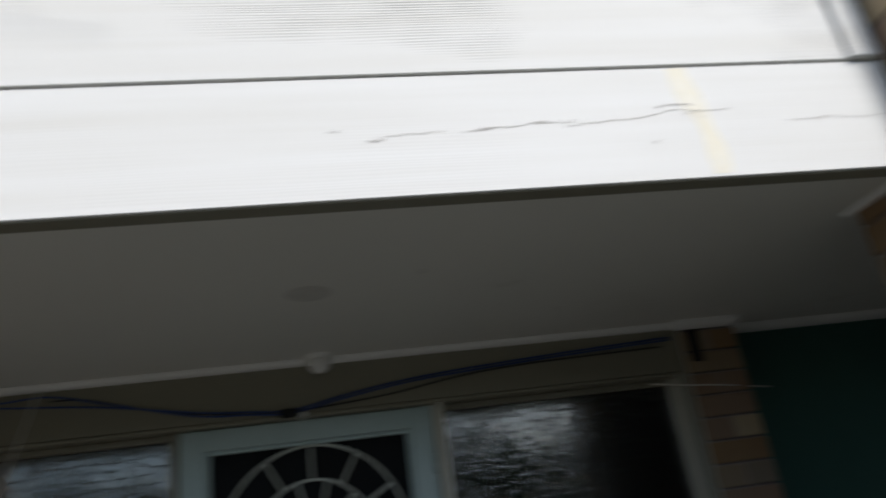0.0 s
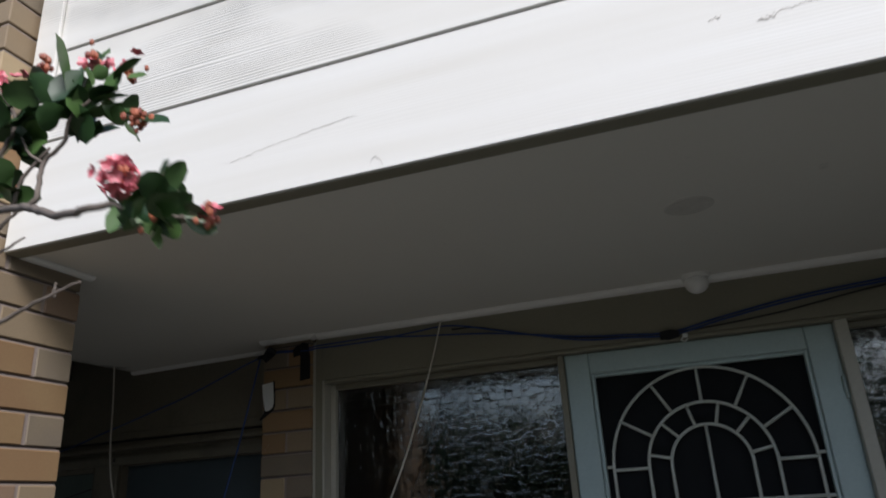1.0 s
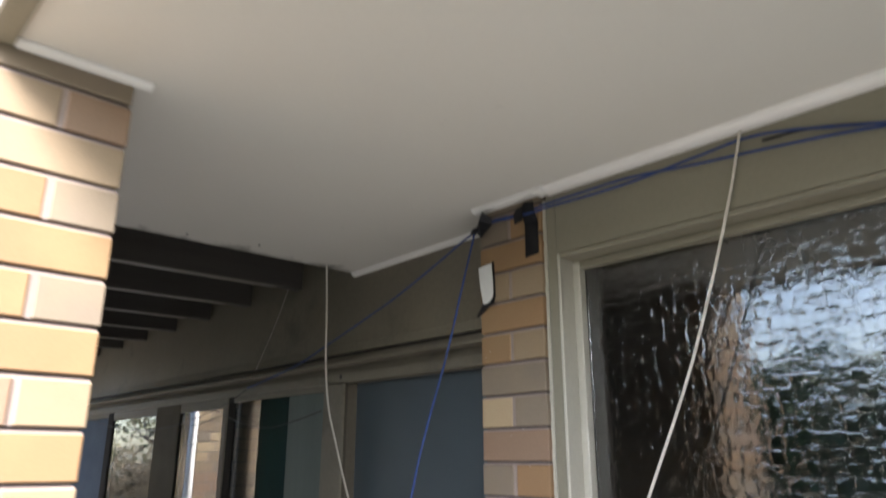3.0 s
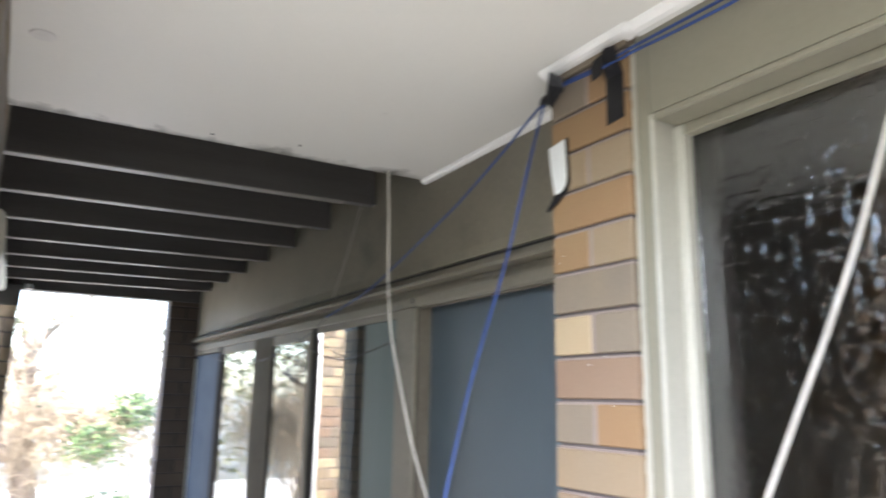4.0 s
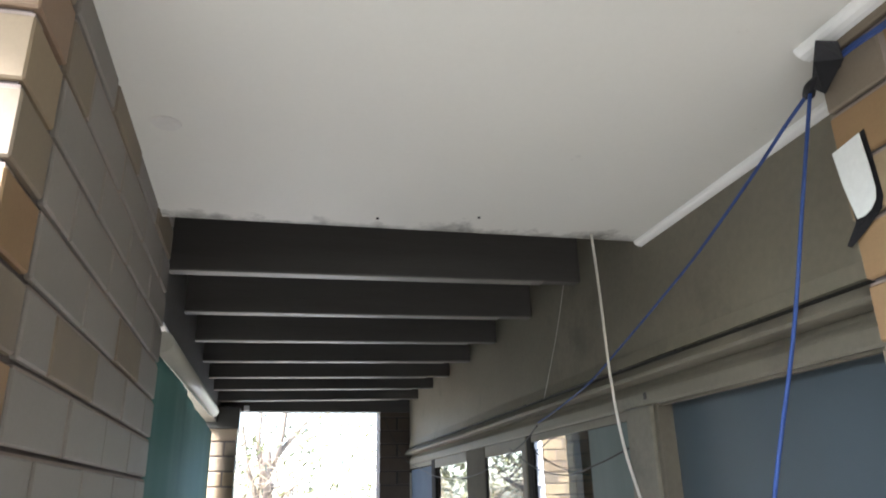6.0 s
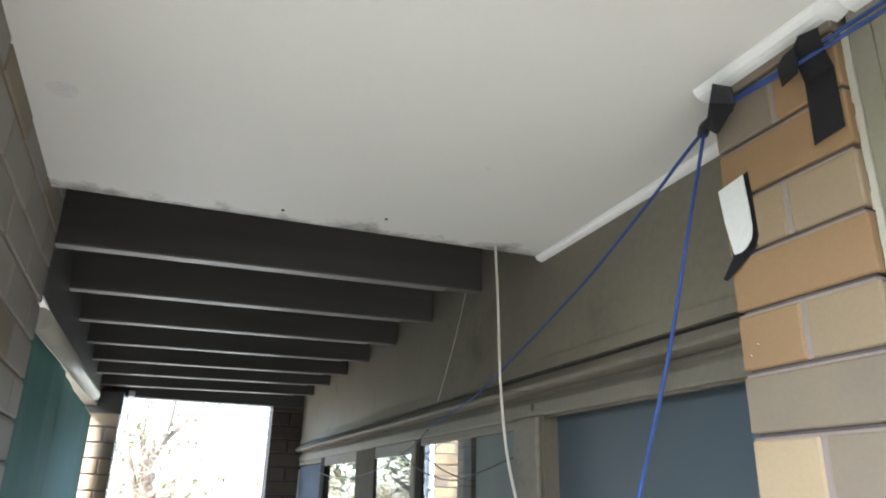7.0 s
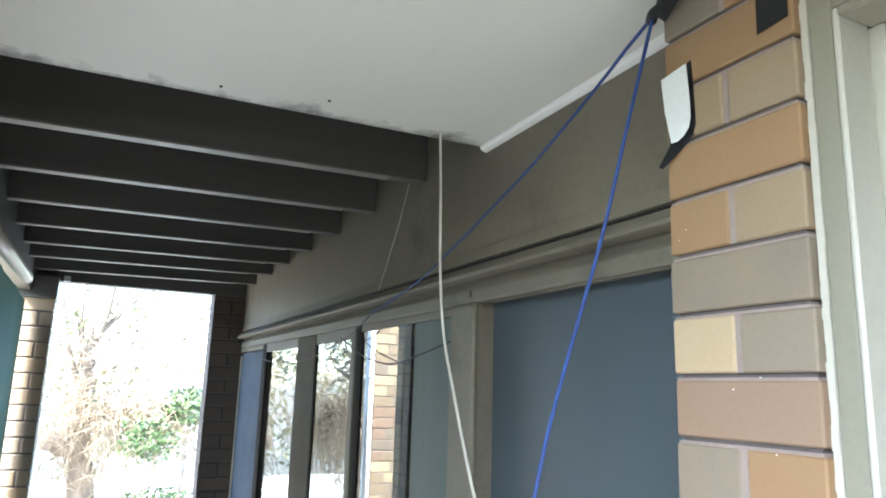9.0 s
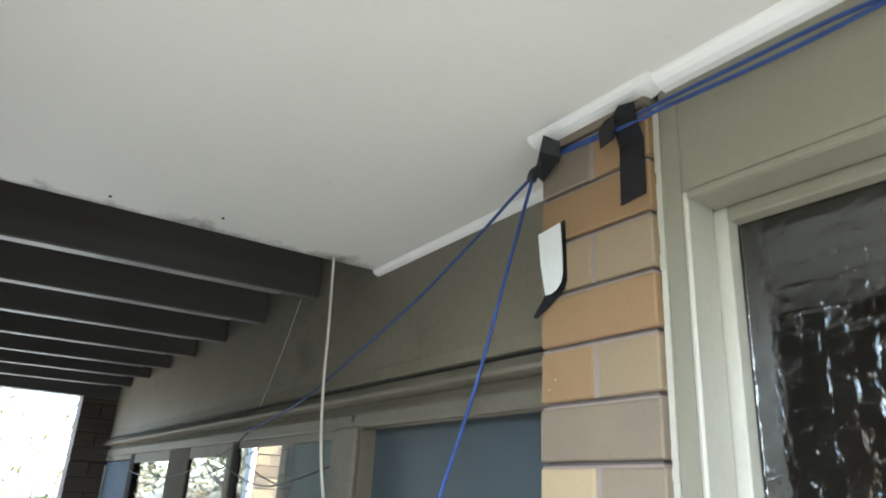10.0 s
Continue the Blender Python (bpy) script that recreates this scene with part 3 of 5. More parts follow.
def door_wall():
    w = tagged(part("wall_door", box(0.0384, R_PIER - 0.0384, DOOR_Y, DOOR_Y + 0.11, 2.0892, 2.44, 0.002), BEIGE), "beige painted timber head panel over the entrance", "wall", "", "structure")
    part("bead", box(0.0475, R_PIER - 0.0475, DOOR_Y - 0.004, DOOR_Y - 0.0005, 2.0755, 2.0870, 0.002), BEIGE, w)
    part("head_edge", box(0.0475, R_PIER - 0.0475, DOOR_Y + 0.001, DOOR_Y + 0.085, 2.0755, 2.0890, 0.002), BEIGE, w)
    for s, x in ((1, -0.004), (-1, R_PIER + 0.004)):
        b = lambda u0, u1, y0, y1, z0, z1, m, nm, bv=0.002: part(nm, box(min(x + s * u0, x + s * u1), max(x + s * u0, x + s * u1), y0, y1, z0, z1, bv), m, w)
        bm = bmesh.new()
        rng = random.Random(61)
        zz = 0.0
        while zz < 2.25:
            h = min(rng.uniform(0.008, 0.03), 2.2501 - zz)
            u, o = rng.uniform(0.0002, 0.0016), rng.uniform(0.0006, 0.0022)
            box(min(x + s * u, x + s * 0.0105), max(x + s * u, x + s * 0.0105), DOOR_Y - o, DOOR_Y + 0.02, zz, zz + h, 0, bm)
            zz += h
        part("caulk_line", bm, CREAM_EDGE, w, "ragged white line of caulking")
        b(0.0108, 0.0420, DOOR_Y, DOOR_Y + 0.09, 0, 2.44, BEIGE, "jamb_board")
        # jamb edge in cream, painting the light it catches beside the beige board
        b(0.0424, 0.0510, DOOR_Y - 0.003, DOOR_Y + 0.058, 0, 2.0885, CREAM_EDGE, "jamb_edge", 0.003)
        b(0.0424, 0.0700, DOOR_Y + 0.058, DOOR_Y + 0.084, 0, 2.0755, CREAM_EDGE, "glazing_stop")
    # head stops over the glass
    part("head_stop", box(0.0665, 1.010, DOOR_Y + 0.058, DOOR_Y + 0.084, 2.054, 2.0753, 0.002), BEIGE, w)
    part("head_stop", box(1.946, R_PIER - 0.0665, DOOR_Y + 0.058, DOOR_Y + 0.084, 2.054, 2.0753, 0.002), BEIGE, w)
    part("mullion", box(1.907, 1.945, DOOR_Y - 0.004, DOOR_Y + 0.09, 0, 2.0752, 0.002), CREAM_EDGE, w, "pale post beside the door")
    part("mullion", box(0.992, 1.0145, DOOR_Y + 0.02, DOOR_Y + 0.09, 0, 2.0752, 0.002), BEIGE, w)
    for i, (x0, x1) in enumerate(((0.0665, 0.9915), (1.9455, R_PIER - 0.0665))):
        wn_ = tagged(part("window_%d" % (i + 1), box(x0, x1, DOOR_Y + 0.086, DOOR_Y + 0.092, 0.11, 2.054, 0), OBSCURE), "obscure patterned glass sidelight beside the door", "window", "sidelights", "structure")
        wn_.visible_shadow = False
        part("window_sill", box(x0, x1, DOOR_Y + 0.02, DOOR_Y + 0.095, 0.0, 0.109, 0.003), BEIGE, wn_)


def security_door():
    cx, zc, y = 1.461, 1.663, DOOR_Y + 0.032
    x0, x1, top = 1.0155, 1.9060, 2.0740
    d = tagged(part("door_1", box(x0 + 0.03, x1 - 0.03, y + 0.045, y + 0.052, 0.03, top - 0.03, 0), MESH), "security screen door in pale green frame with white fanlight grille", "door", "", "structure")
    sw = 0.088
    for nm, b in (("stile", (x0, x0 + sw, y, y + 0.034, 0.02, top)), ("stile", (x1 - sw, x1, y, y + 0.034, 0.02, top)),
                  ("rail", (x0 + sw, x1 - sw, y + 0.001, y + 0.033, top - 0.076, top)), ("rail", (x0 + sw, x1 - sw, y + 0.001, y + 0.033, 0.02, 0.10)),
                  ("rail", (x0 + sw, x1 - sw, y + 0.001, y + 0.033, 0.92, 0.98))):
        part(nm, box(*b, 0.004), DOOR_GREEN, d)
    for x in (x0 + sw + 0.001, x1 - sw - 0.013):
        part("glazing_bead", box(x, x + 0.012, y + 0.010, y + 0.036, 0.10, top - 0.0765, 0.002), DOOR_GREEN, d)
    part("glazing_bead", box(x0 + sw + 0.0135, x1 - sw - 0.0135, y + 0.010, y + 0.036, top - 0.089, top - 0.0765, 0.002), DOOR_GREEN, d)
    bar_y = y + 0.022

    def bar(pts):
        part("grille_bar", tube([Vector((px, bar_y, pz)) for px, pz in pts], 0.0058, 8), DOOR_BAR, d)
    for r in (0.320, 0.202, 0.128):
        bar([(cx - r, 0.985)] + [(cx - r * math.cos(a), zc + r * math.sin(a)) for a in (math.pi * k / 32 for k in range(33))] + [(cx + r, 0.985)])
    for deg in (0, 30, 60, 90, 120, 150, 180):
        c, s = math.cos(radians(deg)), math.sin(radians(deg))
        bar([(cx + 0.202 * c, zc + 0.202 * s), (cx + 0.320 * c, zc + 0.320 * s)])
    for deg in (12, 45, 75, 105, 135, 168):
        c, s = math.cos(radians(deg)), math.sin(radians(deg))
        bar([(cx + 0.128 * c, zc + 0.128 * s), (cx + 0.202 * c, zc + 0.202 * s)])
    bar([(cx, zc + 0.128), (cx, 0.985)])
    for zz in (zc + 0.012, zc - 0.118, zc - 0.33):
        bar([(x0 + sw + 0.01, zz), (cx - 0.320, zz)])
        bar([(cx + 0.320, zz), (x1 - sw - 0.01, zz)])
    for zz in (zc - 0.118, zc - 0.33):
        bar([(cx - 0.320, zz), (cx + 0.320, zz)])
    part("hinge", tube([Vector((x1 - 0.006, y - 0.006, 1.83)), Vector((x1 - 0.006, y - 0.006, 1.90))], 0.007, 10), DOOR_GREEN, d)
    part("lock_box", box(x0 + 0.012, x0 + 0.06, y - 0.022, y - 0.0005, 1.0, 1.16, 0.004), DARK_FRAME, d)
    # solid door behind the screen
    tagged(part("door_2", box(x0 + 0.005, x1 - 0.005, y + 0.062, y + 0.10, 0.02, top, 0.003), INTERIOR), "timber entrance door behind the screen, coloured near-black as unlit", "door", "", "structure")


def interiors():
    """Plain rooms behind the glass, their darkness put into a near-black colour."""
    def room(name, x0, x1, y0, y1, z0, z1):
        bm = box(x0, x1, y0, y1, z0, z1, 0)
        for f in list(bm.faces):
            if f.calc_center_median().y < y0 + 0.01:
                bm.faces.remove(f)
        bmesh.ops.reverse_faces(bm, faces=bm.faces)
        tagged(part(name, bm, INTERIOR), "plain room seen through the glass, coloured near-black as unlit", "wall", "", "structure")
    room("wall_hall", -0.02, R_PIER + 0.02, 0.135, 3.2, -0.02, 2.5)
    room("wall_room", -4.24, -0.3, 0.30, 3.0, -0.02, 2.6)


def corridor_wall():
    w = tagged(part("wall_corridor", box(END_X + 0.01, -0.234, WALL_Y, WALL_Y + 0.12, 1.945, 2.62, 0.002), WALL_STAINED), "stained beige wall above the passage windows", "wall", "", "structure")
    out = Vector((0, -1, 0))

    def run(name, profile, x0, m, label=""):
        part(name, extrude_profile(profile, (x0, WALL_Y, 0), (-0.236, WALL_Y, 0), out), m, w, label)
    run("flashing", [(0.0005, 1.992), (0.0045, 1.9905), (0.0090, 1.9585), (0.0005, 1.9562)], END_X + 0.03, WALL_STAINED, "thin board lapped over the rail")
    # flat near-black strip: grime and the groove's shade put into one colour
    run("groove_shade", [(0.0005, 1.9560), (0.0015, 1.9560), (0.0015, 1.9475), (0.0005, 1.9475)], END_X - 0.02, DECK, "dark strip over the rail, painting a grimy groove's shade")
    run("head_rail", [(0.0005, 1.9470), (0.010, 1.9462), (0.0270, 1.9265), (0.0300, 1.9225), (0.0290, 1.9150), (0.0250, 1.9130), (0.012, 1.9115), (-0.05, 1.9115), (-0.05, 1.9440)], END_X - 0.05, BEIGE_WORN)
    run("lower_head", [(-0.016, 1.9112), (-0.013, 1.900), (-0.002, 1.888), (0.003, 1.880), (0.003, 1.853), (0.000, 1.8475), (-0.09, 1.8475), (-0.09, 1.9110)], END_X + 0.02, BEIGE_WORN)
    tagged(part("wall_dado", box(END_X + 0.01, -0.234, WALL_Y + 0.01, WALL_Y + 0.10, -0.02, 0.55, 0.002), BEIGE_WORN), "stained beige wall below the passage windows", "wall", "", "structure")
    # blue blind in the first opening
    wn_ = tagged(part("window_3", box(-1.070, -0.2345, WALL_Y + 0.040, WALL_Y + 0.048, 0.552, 1.8470, 0.001), BLUE), "window covered by a smooth blue-grey blind", "window", "", "structure")
    part("frame_stile", box(-1.090, -1.0705, WALL_Y - 0.002, WALL_Y + 0.06, 0.552, 1.8470, 0.002), FRAME_GREY, wn_)
    part("post", box(-1.222, -1.0905, WALL_Y - 0.010, WALL_Y + 0.10, 0.552, 1.8472, 0.004), BEIGE_WORN, wn_, "wide weathered beige post")
    part("post_stop", box(-1.236, -1.2225, WALL_Y + 0.002, WALL_Y + 0.09, 0.552, 1.8470, 0.002), FRAME_GREY, wn_)
    part("head_bead", box(-1.069, -0.2350, WALL_Y + 0.002, WALL_Y + 0.0115, 1.8395, 1.8472, 0.001), FRAME_GREY, wn_)
    # the glazed run
    g = WALL_Y + 0.010
    posts = [(-2.025, -1.980, DARK_FRAME), (-2.860, -2.560, FRAME_GREY), (-3.610, -3.530, DARK_FRAME), (-4.40, -4.270, FRAME_GREY)]
    panes = [(-1.980, -1.236), (-2.560, -2.070), (-3.530, -2.860), (-4.270, -3.610)]
    for i, (x0, x1) in enumerate(panes):
        wi = tagged(part("window_%d" % (i + 4), box(x0, x1, g, g + 0.004, 0.552, 1.846, 0), CLEAR), "passage window pane reflecting trees, brickwork and blind", "window", "passage windows", "structure")
        wi.visible_shadow = False
        p0, p1, m = posts[i]
        part("window_frame", box(p0, p1, WALL_Y + 0.002, g + 0.03, 0.552, 1.8472, 0.004), m, wi)
        if i == 0:
            part("sash_stile", box(-2.070, -2.0255, WALL_Y - 0.002, g + 0.03, 0.552, 1.8472, 0.004), BEIGE_WORN, wi, "weathered beige sash stile")
        part("top_stop", box(x0 + 0.001, x1 - 0.001, WALL_Y + 0.004, g - 0.001, 1.800 if i in (1, 2) else 1.822, 1.8472, 0.003), BEIGE_WORN, wi)
        part("side_stop", box(x0 + 0.0005, x0 + (0.046 if i == 3 else 0.012), WALL_Y + 0.004, g - 0.001, 0.552, 1.7995, 0.002), CREAM_EDGE if i == 3 else DARK_FRAME, wi)
        part("window_sill", box(x0, x1, WALL_Y - 0.02, g + 0.03, 0.50, 0.5515, 0.003), BEIGE_WORN, wi)
        if i == 3:
            part("film", box(x0 + 0.048, x1 - 0.012, g - 0.0022, g - 0.0006, 0.56, 1.815, 0.0004), FILM, wi, "pale blue film over the glass")
        backing = CLEAR_BACK if i < 3 else BLUE
        if i == 0:
            # curtain of the room behind, set before the pane so that it shows
            part("film", box(x1 - 0.262, x1 - 0.002, g - 0.0022, g - 0.0006, 0.56, 1.820, 0.0004), CURTAIN_GREEN, wi, "grey-green curtain, set just in front of the glass")
        part("curtain", box(x0 - 0.03, x1 + 0.03, g + 0.035, g + 0.041, 0.5, 1.9, 0), backing, wi, "near-black backing in place of the unlit room" if i < 3 else "pale blue curtain behind the glass")


def rafters():
    for x in (-1.455, -1.895, -2.32, -2.735, -3.145, -3.53, -3.955):
        z = 2.264 + 0.012 * (x + 1.455)
        r = thing("rafter", (x, -0.45, z), "dark-stained timber rafter over the passage, lower edge coloured lighter for caught light", "rafter", "passage rafters")
        y1 = WALL_Y - 0.002
        for nm, b, m, lb in (("beam", box(x - 0.022, x + 0.022, -1.25, y1, z + 0.003, z + 0.19, 0.003), RAFTER, ""),
                             ("lower_edge", box(x - 0.021, x + 0.021, -1.10, 0.03, z, z + 0.0035, 0.001), LIT_EDGE, "lower edge painted paler for the light on it")):
            for v in b.verts:
                v.co.z += 0.019 * v.co.y
            part(nm, b, m, r, lb)
    slab("passage_roof", -4.6, COL_X - 0.125, -1.5, 0.6, 2.47, 2.50, DECK, "dark roof lining over the passage", "roof")
    slab("lintel", END_X - 0.10, END_X, -1.30, WALL_Y + 0.12, 2.191, 2.47, RAFTER, "dark timber lintel over the end of the passage", "beam")
    part("lintel_block", box(END_X - 0.04, END_X + 0.025, -0.925, -0.890, 2.191, 2.226, 0.004), CORNICE)
    tagged(bpy.data.objects["lintel_block"], "small pale block under the end lintel", "block")
    # beam above the blind
    slab("side_beam", END_X, -1.266, -1.16, -1.07, 2.10, 2.47, RAFTER, "dark timber beam above the green blind", "beam")


ground()
far_paving()
soffit()
cornices()
weatherboards()
door_wall()
security_door()
interiors()
corridor_wall()
rafters()


# ---- things ----
def rail_litter():
    """Dry twigs, leaves and webs that lie along the window rail."""
    rng = random.Random(44)
    bm = bmesh.new()
    for k in range(90):
        x = rng.uniform(-4.1, -0.5) if k < 60 else rng.gauss(-2.0, 0.35)
        a = Vector((x, WALL_Y - rng.uniform(0.003, 0.010), 1.9478 + rng.uniform(0.001, 0.004)))
        d = Vector((rng.uniform(-1, 1), rng.uniform(-0.12, 0.06), rng.uniform(-0.02, 0.18))) * rng.uniform(0.015, 0.05)
        tube([a, a + d * 0.5 + Vector((0, 0, 0.003)), a + d], rng.uniform(0.0008, 0.0022), 5, bm)
    tagged(part("leaf_litter", bm, WIRE), "dry twigs and grime along the window rail", "litter", "", "stuff")
    part("bolt_hole", box(-1.122, -1.108, WALL_Y - 0.0075, WALL_Y - 0.0061, 1.862, 1.880, 0.001), WIRE, bpy.data.objects["wall_corridor"], "small dark hole in the head rail")


def porch_lamp():
    x, y = 1.514, -0.036
    z = ceil_z(y)
    l = thing("ceiling_lamp", (x, y, z), "small round white ceiling lamp at the soffit edge", "lamp")
    bm = bmesh.new()
    bmesh.ops.create_cone(bm, cap_ends=True, segments=32, radius1=0.045, radius2=0.048, depth=0.014, matrix=Matrix.Translation((x, y, z - 0.007)))
    part("base", bm, CORNICE, l)
    bm = bmesh.new()
    bmesh.ops.create_uvsphere(bm, u_segments=28, v_segments=14, radius=0.040, matrix=Matrix.Translation((x, y, z - 0.030)) @ Matrix.Diagonal((1, 1, 0.9, 1)))
    for f in bm.faces:
        f.smooth = True
    part("globe", bm, CORNICE, l, "white glass globe")


def green_blind():
    b = thing("outdoor_blind", (-2.4, -1.075, 2.0), "dark green canvas outdoor blind hung from a cream tube", "blind")
    part("roller_tube", tube([Vector((-1.262, -1.040, 2.008)), Vector((-3.30, -1.046, 2.080))], 0.026, 16), CREAM_EDGE, b, "cream painted roller tube")
    bm = bmesh.new()
    n = 60
    for x0, x1, y in ((-1.272, -2.30, -1.078), (-2.26, -3.985, -1.092)):
        rows = []
        for k in range(n + 1):
            x = x0 + (x1 - x0) * k / n
            yy = y + 0.003 * math.sin(k * 0.21) + 0.0012 * math.sin(k * 0.5 + 1)
            rows.append([bm.verts.new((x, yy + o, z)) for o, z in ((0, 2.04), (0, 0.35), (-0.002, 0.35), (-0.002, 2.04))])
        for a, c in zip(rows, rows[1:]):
            for k in range(4):
                f = bm.faces.new((a[k], a[(k + 1) % 4], c[(k + 1) % 4], c[k]))
                f.smooth = True
    part("cloth", bm, CANVAS, b, "dark green canvas cloth")
    part("bottom_bar", tube([Vector((-1.275, -1.085, 0.345)), Vector((-3.90, -1.095, 0.345))], 0.012, 10), CREAM_EDGE, b)


def cable(name, pts, r, mat_, label, category="rope", per=10, sides=8):
    return tagged(part(name, tube(spline(pts, per), r, sides), mat_), label, category)


def cords():
    for k in (0, 1):
        d = 0.010 * k
        cable("rope", [(-0.253, -0.004, 2.213), (-0.237, -0.014, 2.215), (-0.163, -0.015, 2.222 + d * 0.4), (-0.089, -0.016, 2.217 + d * 0.5), (0.002, -0.014, 2.214 + d), (0.024, -0.010, 2.218 + d), (0.149, -0.002, 2.218 + d * 1.4),
                       (0.288, 0.004, 2.221 + d * 1.2), (0.456, 0.004, 2.232 - 0.018 * k), (0.604, 0.004, 2.236 - 0.035 * k), (0.80, 0.005, 2.189 - 0.01 * k), (1.078, 0.006, 2.119 + 0.012 * k), (1.255, 0.007, 2.103 + 0.01 * k), (1.41, 0.007, 2.093 + d),
                       (1.59, 0.007, 2.126 + d), (1.88, 0.007, 2.165 + d), (2.36, 0.007, 2.195 + d), (2.88, 0.006, 2.217 + d)], 0.0031, ROPE, "blue braided rope strung under the soffit along the door head")
    cable("rope", [(-0.241, -0.008, 2.213), (-0.325, 0.006, 2.194), (-0.43, 0.022, 2.164), (-0.664, 0.05, 2.098), (-0.841, 0.07, 2.058), (-1.002, 0.085, 2.021), (-1.149, 0.10, 1.990), (-1.36, 0.112, 1.939), (-1.635, 0.118, 1.894), (-1.789, 0.118, 1.873)], 0.0031, ROPE, "blue braided rope running from the pier to the passage windows")
    cable("rope", [(-0.241, -0.010, 2.211), (-0.257, -0.05, 2.035), (-0.279, -0.09, 1.841), (-0.296, -0.147, 1.643), (-0.298, -0.193, 1.482), (-0.30, -0.28, 1.10), (-0.30, -0.36, 0.60), (-0.30, -0.42, 0.012)], 0.0031, ROPE, "blue braided rope hanging down from the pier")
    cable("cord", [(-1.025, -0.002, 2.276), (-1.010, -0.002, 2.098), (-0.999, -0.002, 1.903), (-0.974, 0.0, 1.750), (-0.921, 0.0, 1.625), (-0.82, 0.0, 1.42), (-0.68, 0.0, 1.20), (-0.52, 0.0, 0.8), (-0.44, 0.0, 0.02)], 0.0034, CORD, "white cord hanging from the edge of the soffit", "cord")
    cable("cord", [(0.562, 0.002, 2.258), (0.519, 0.004, 2.112), (0.459, 0.006, 1.938), (0.380, 0.006, 1.734), (0.254, 0.002, 1.463), (0.11, 0.0, 1.15), (-0.02, -0.02, 0.7), (-0.05, -0.03, 0.02)], 0.0034, CORD, "white cord hanging across the sidelight", "cord")
    cable("cord", [(-1.488, 0.12, 2.285), (-1.589, 0.122, 2.13), (-1.723, 0.119, 1.945)], 0.0009, CORD, "thin pale string hanging from a rafter", "string", 6, 5)
    cable("cord", [(2.747, -0.005, 2.050), (2.889, -0.02, 2.028), (3.03, -0.016, 2.015), (3.262, 0.05, 1.998)], 0.0030, CORD, "short pale cord across the sidelight jamb", "cord")
    w = 0.0022
    cable("wire", [(-4.24, -0.03, 2.195), (-4.235, 0.02, 2.06), (-4.16, 0.09, 1.905), (-4.00, 0.115, 1.845), (-3.215, 0.12, 1.737), (-2.571, 0.12, 1.732), (-2.014, 0.12, 1.806), (-1.811, 0.122, 1.865)], w, WIRE, "thin black wire sagging across the windows", "wire")
    cable("wire", [(-2.12, 0.125, 1.807), (-1.86, 0.12, 1.731), (-1.60, 0.12, 1.695), (-1.379, 0.124, 1.716), (-1.240, 0.156, 1.751)], w, WIRE, "thin black wire sagging across the windows", "wire")
    cable("wire", [(-4.2, 0.144, 1.951), (-3.2, 0.142, 1.953), (-2.3, 0.145, 1.951), (-1.5, 0.142, 1.952), (-0.9, 0.147, 1.951), (-0.26, 0.148, 1.951)], 0.0016, WIRE, "black cable lying along the window rail", "wire")
    cable("wire", [(0.604, 0.008, 2.222), (0.72, 0.008, 2.213), (0.95, 0.008, 2.150), (1.195, 0.008, 2.112), (1.42, 0.008, 2.100), (1.735, 0.008, 2.121), (2.16, 0.008, 2.175), (2.83, 0.007, 2.193)], 0.003, WIRE, "black cable sagging along the door head", "wire")


def fairy_lights():
    z = lambda x: 3.040 - 0.29 * x + 0.05 * x * x
    t = thing("string_lights", (0.03, -1.372, z(0.03)), "dark string of small unlit lights across the weatherboards", "string lights")
    part("cable", tube(spline([(x, -1.379 + (0.005 if k % 2 else 0), z(x)) for k, x in enumerate((-0.60, -0.33, -0.15, 0.03, 0.25, 0.5, 0.8, 1.2))], 6), 0.0022, 6), WIRE, t)
    for k, x in enumerate((-0.31, -0.235, -0.155, 0.03, 0.115, 0.21, 0.31, 0.44, 0.58, 0.72)):
        d = -1 if k % 3 else 1
        a = Vector((x, -1.379, z(x)))
        part("bulb", tube([a, a + Vector((0.004, -0.003, d * 0.012)), a + Vector((0.007, -0.004, d * 0.030))], 0.0045, 7, end_radius=0.0028), WIRE, t)


def tape(name, outline, y, label, thick=0.0012):
    """A strip of tape: an outline of x, z and, where it leaves the face, its own y."""
    bm = bmesh.new()
    rng = random.Random(len(outline) * 7 + int(abs(outline[0][0]) * 1000))
    top = [bm.verts.new((p[0], (p[2] if len(p) > 2 else y) - rng.uniform(0, 0.0008), p[1])) for p in outline]
    f = bm.faces.new(top)
    r = bmesh.ops.extrude_face_region(bm, geom=[f])
    for v in r["geom"]:
        if isinstance(v, bmesh.types.BMVert):
            v.co.y += thick
    bmesh.ops.triangulate(bm, faces=bm.faces)
    bmesh.ops.recalc_face_normals(bm, faces=bm.faces)
    return tagged(part(name, bm, TAPE), label, "tape", "strips of tape")


